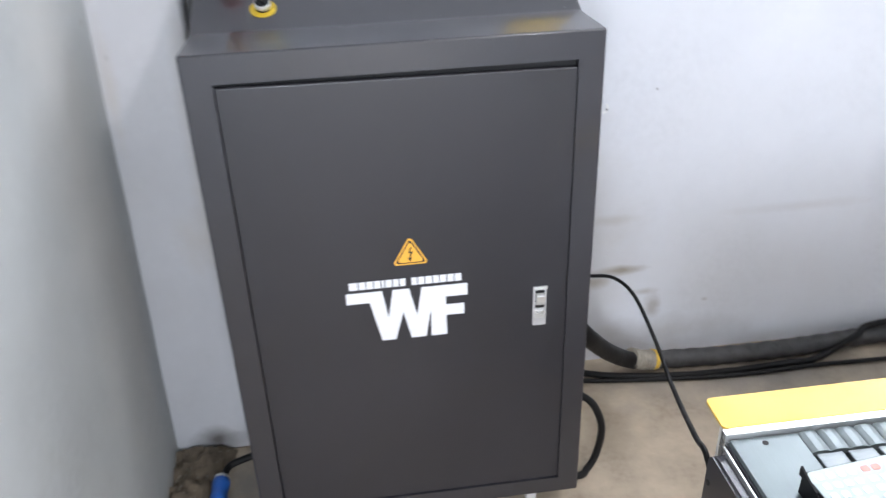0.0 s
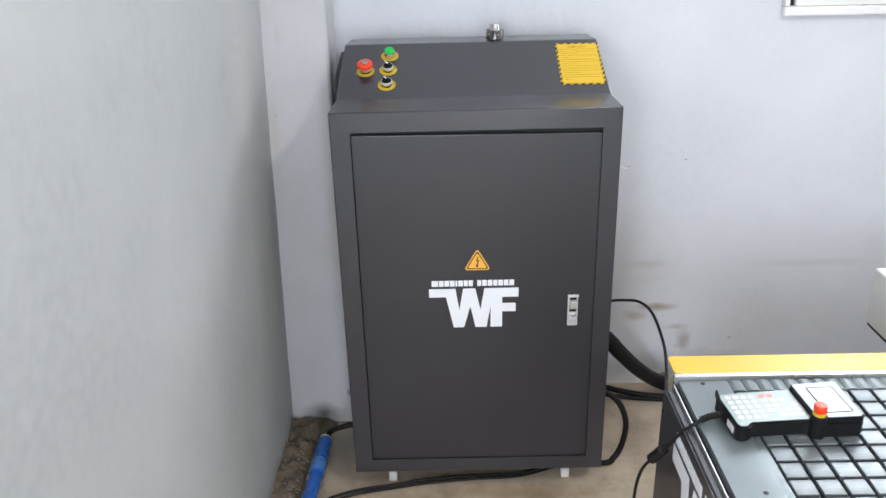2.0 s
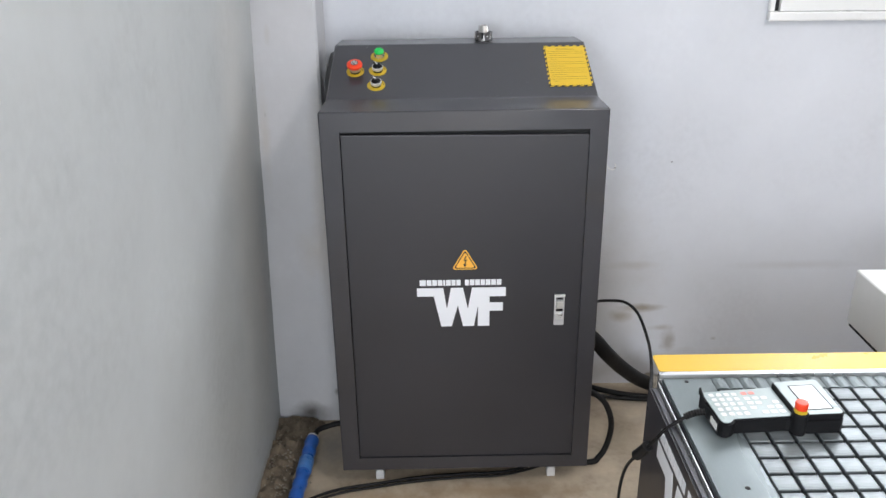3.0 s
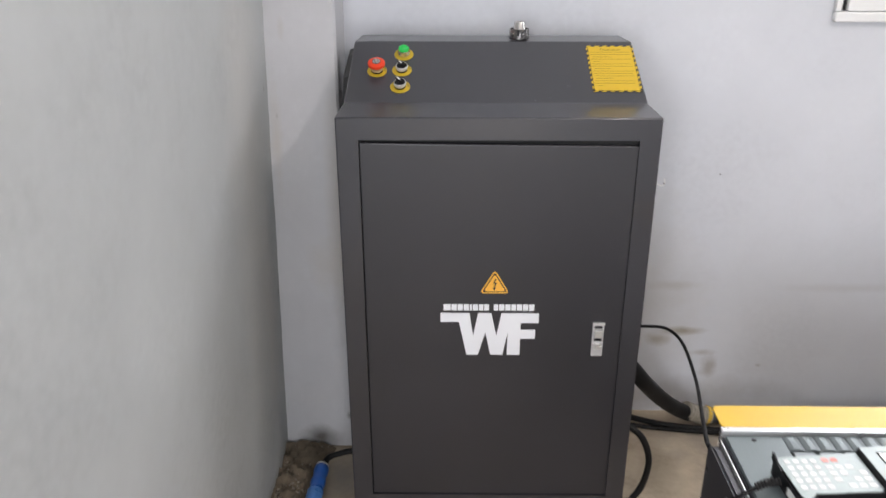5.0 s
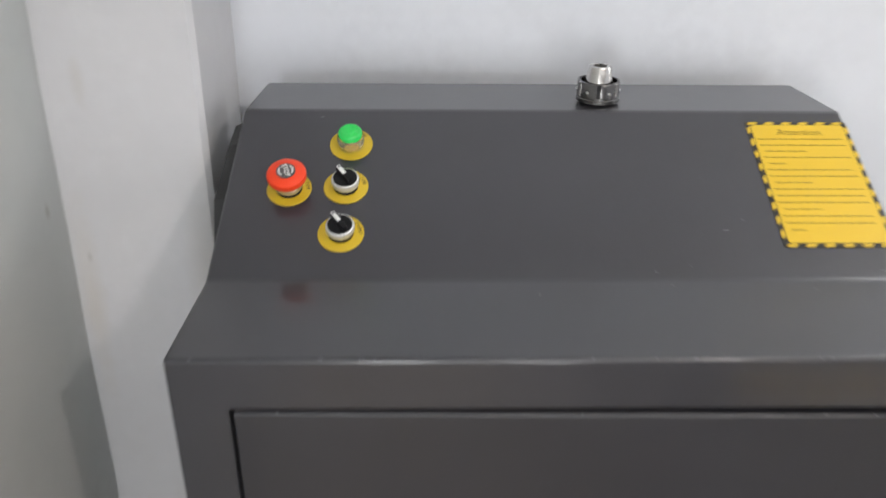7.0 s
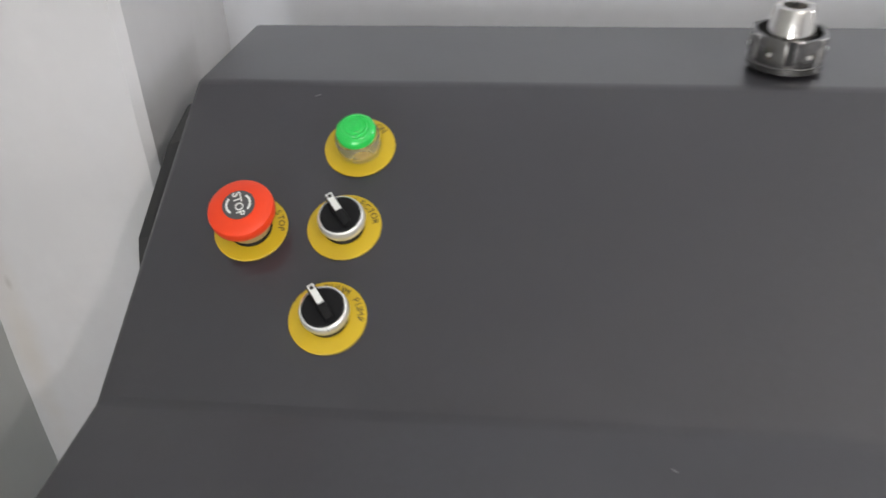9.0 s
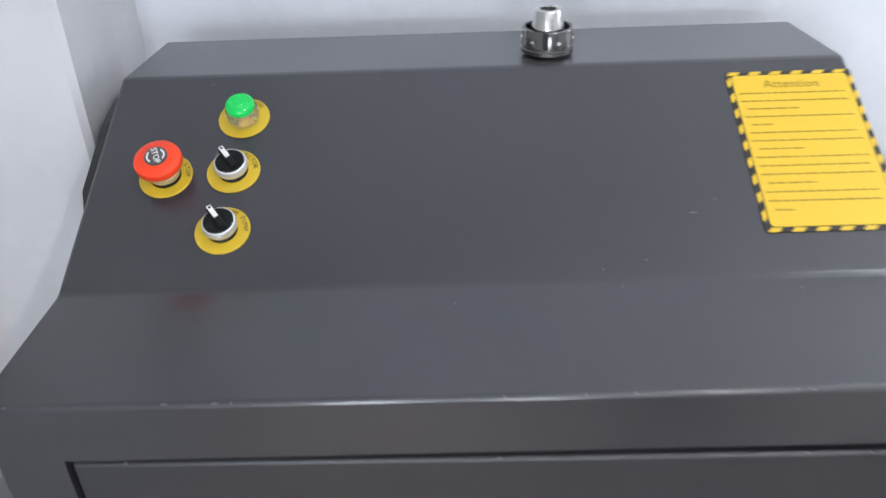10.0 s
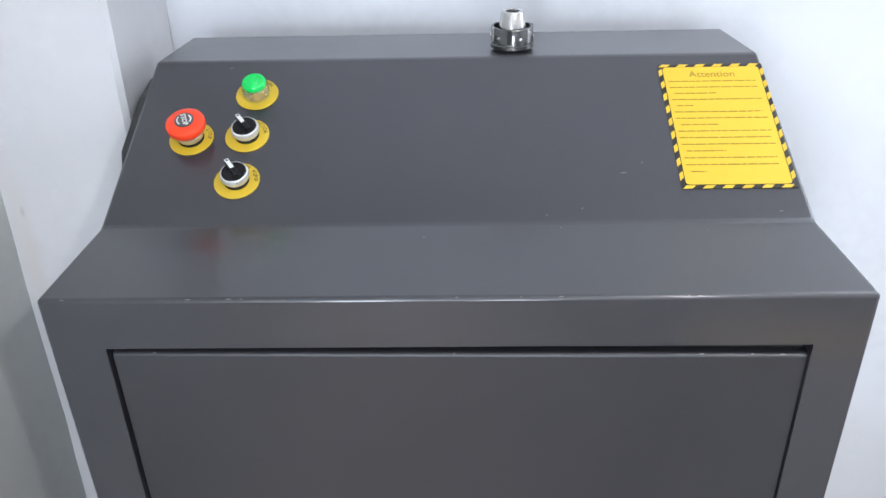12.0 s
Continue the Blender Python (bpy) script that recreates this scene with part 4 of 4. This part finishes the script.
c6 = thing("floor_cable", (0.2, 0.0, 0), "pair of black leads running under the cabinet from the blue plug", "cable", "floor cables")
part("lead", tube([(-0.16, -0.20, 0.008), (-0.135, -0.10, 0.008), (-0.075, -0.048, 0.008), (0.001, -0.013, 0.008), (0.113, 0.011, 0.008), (0.21, 0.031, 0.008), (0.341, 0.045, 0.008), (0.473, 0.054, 0.008), (0.60, 0.10, 0.008)], 0.0044), RUBBER, c6, smooth=True)
part("lead", tube([(-0.165, -0.225, 0.006), (-0.130, -0.118, 0.006), (-0.070, -0.062, 0.006), (0.006, -0.026, 0.006), (0.117, -0.001, 0.006), (0.213, 0.018, 0.006), (0.343, 0.033, 0.006), (0.475, 0.043, 0.006), (0.60, 0.088, 0.006)], 0.0036), RUBBER, c6, smooth=True)
plug = thing("blue_plug", (-0.115, 0.05, 0), "cable joint wrapped in blue tape on the floor", "cable joint")
part("wrap", tube([(-0.109, 0.180, 0.042), (-0.112, 0.12, 0.038), (-0.116, 0.03, 0.034), (-0.122, -0.06, 0.030), (-0.135, -0.19, 0.026)], 0.0200, 18, 16, 0.06, 0.047), BLUE, plug, smooth=True)
part("tape_band", tube([(-0.1135, 0.085, 0.0365), (-0.115, 0.055, 0.0352), (-0.116, 0.03, 0.034)], 0.0222, 18, 8, 0.02, 0.02), BLUE_L, plug, smooth=True)
part("pale_end", tube([(-0.1085, 0.188, 0.0425), (-0.109, 0.184, 0.0423), (-0.1092, 0.178, 0.042)], 0.0185, 18, 4), FOOT, plug, smooth=True)
part("lead", tube([(-0.107, 0.180, 0.045), (-0.095, 0.215, 0.050), (-0.065, 0.228, 0.056), (-0.02, 0.235, 0.062), (0.06, 0.24, 0.058)], 0.0085), RUBBER, plug, smooth=True)

# ---------------------------------------------------------------- soil heap in the corner
soil = bmesh.new()
NS = 46
vv = []
for i in range(NS + 1):
    row = []
    for j in range(NS + 1):
        x, y = -0.240 + 0.276 * i / NS, -0.30 + 0.629 * j / NS
        edge = 0.5 + 0.5 * noise.noise((x * 10, y * 10, 2.0))
        reach = -0.160 + 0.062 * max(0.0, min(1.0, (y - 0.08) / 0.2)) + 0.05 * (edge - 0.5)
        fall = max(-1.0, min(1.0, (reach - x) / 0.035))
        h = 0.011 * fall + 0.020 * fall * (0.5 + noise.noise((x * 34, y * 34, 0.0))) + 0.009 * noise.noise((x * 95, y * 95, 1.0))
        row.append(soil.verts.new((x, y, max(-0.012, h))))
    vv.append(row)
for i in range(NS):
    for j in range(NS):
        soil.faces.new((vv[i][j], vv[i + 1][j], vv[i + 1][j + 1], vv[i][j + 1]))
tagged(part("soil", soil, SOIL, smooth=True), "dark crumbly soil and grit in the corner", "soil", kind="stuff")
clods = bmesh.new()
cr = random.Random(31)
for k in range(90):
    x, y, r = -0.222 + abs(cr.gauss(0, 0.035)), cr.uniform(-0.26, 0.325), cr.uniform(0.003, 0.009)
    clod = bmesh.new()
    bmesh.ops.create_icosphere(clod, subdivisions=1, radius=r)
    for v in clod.verts:
        v.co *= cr.uniform(0.6, 1.25)
    bmesh.ops.transform(clod, matrix=pose(x, y, 0.010 + r * 0.3, 0, 0, cr.uniform(0, 180)) @ Matrix.Diagonal((1.2, 1.0, 0.7, 1)), verts=clod.verts)
    join(clods, clod)
tagged(part("clods", clods, SOIL), "dark clods of earth on the soil in the corner", "rubble", kind="stuff")
grit = bmesh.new()
rg = random.Random(9)
for k in range(700):
    x, y = -0.226 + abs(rg.gauss(0, 0.045)), rg.uniform(-0.28, 0.32)
    r = rg.uniform(0.0007, 0.0034)
    if x > 0.0:
        continue
    box(-r, r, -r * rg.uniform(0.6, 1), r, 0, r * 1.2, m=pose(x, y, 0.009 + rg.uniform(0, 0.008), rg.uniform(0, 60), rg.uniform(0, 60), rg.uniform(0, 180)), bm=grit)
tagged(part("grit", grit, surface("pale_grit", (0.27, 0.235, 0.19), 0.9, vary=0.3, big=60), smooth=False), "pale loose plaster crumbs along the wall foot", "rubble", kind="stuff")

# ---------------------------------------------------------------- white drive box on the machine's rear
drive = part("drive_box", box(1.372, 1.90, -0.40, 0.004, 0.524, 0.676, 0.005, 3), UNIT_M, mach, "cream white enamelled drive box", True)
# black slab standing in for the line of shade under the box
part("underside_shade", box(1.378, 1.894, -0.395, -0.002, 0.514, 0.5235), BLACK_PLASTIC, drive)
for x in (1.50, 1.78):
    part("bracket", box(x, x + 0.05, -0.5205, -0.20, 0.45, 0.513), GREY, mach)

# ---------------------------------------------------------------- bed tiles
TX, TY, PITCH, TW = 0.8165, -0.5930, 0.0425, 0.0362
tile_me = finish(box(0, TW, -TW, 0, 0.0, 0.0085, 0.0012, 1), "tile", TILE_M)
for c in range(12):
    for r in range(24):
        t_ob = part("tile", tile_me, TILE_M, mach)
        t_ob.matrix_basis = pose(TX + c * PITCH, TY - r * PITCH, 0.6918)
verts, faces = [], []
for c in range(25):
    for r in range(39):
        if c < 12 and r < 24:
            continue
        x, y, b = TX + c * PITCH, TY - r * PITCH, len(verts)
        for z in (0.6918, 0.7003):
            verts += [(x, y - TW, z), (x + TW, y - TW, z), (x + TW, y, z), (x, y, z)]
        faces += [(b + 4, b + 5, b + 6, b + 7)] + [(b + i, b + (i + 1) % 4, b + 4 + (i + 1) % 4, b + 4 + i) for i in range(4)]
rest_me = bpy.data.meshes.new("bed_tiles")
rest_me.from_pydata(verts, [], faces)
rest_me.materials.append(TILE_M)
tagged(part("bed_tiles", rest_me, TILE_M, mach), kind="stuff")
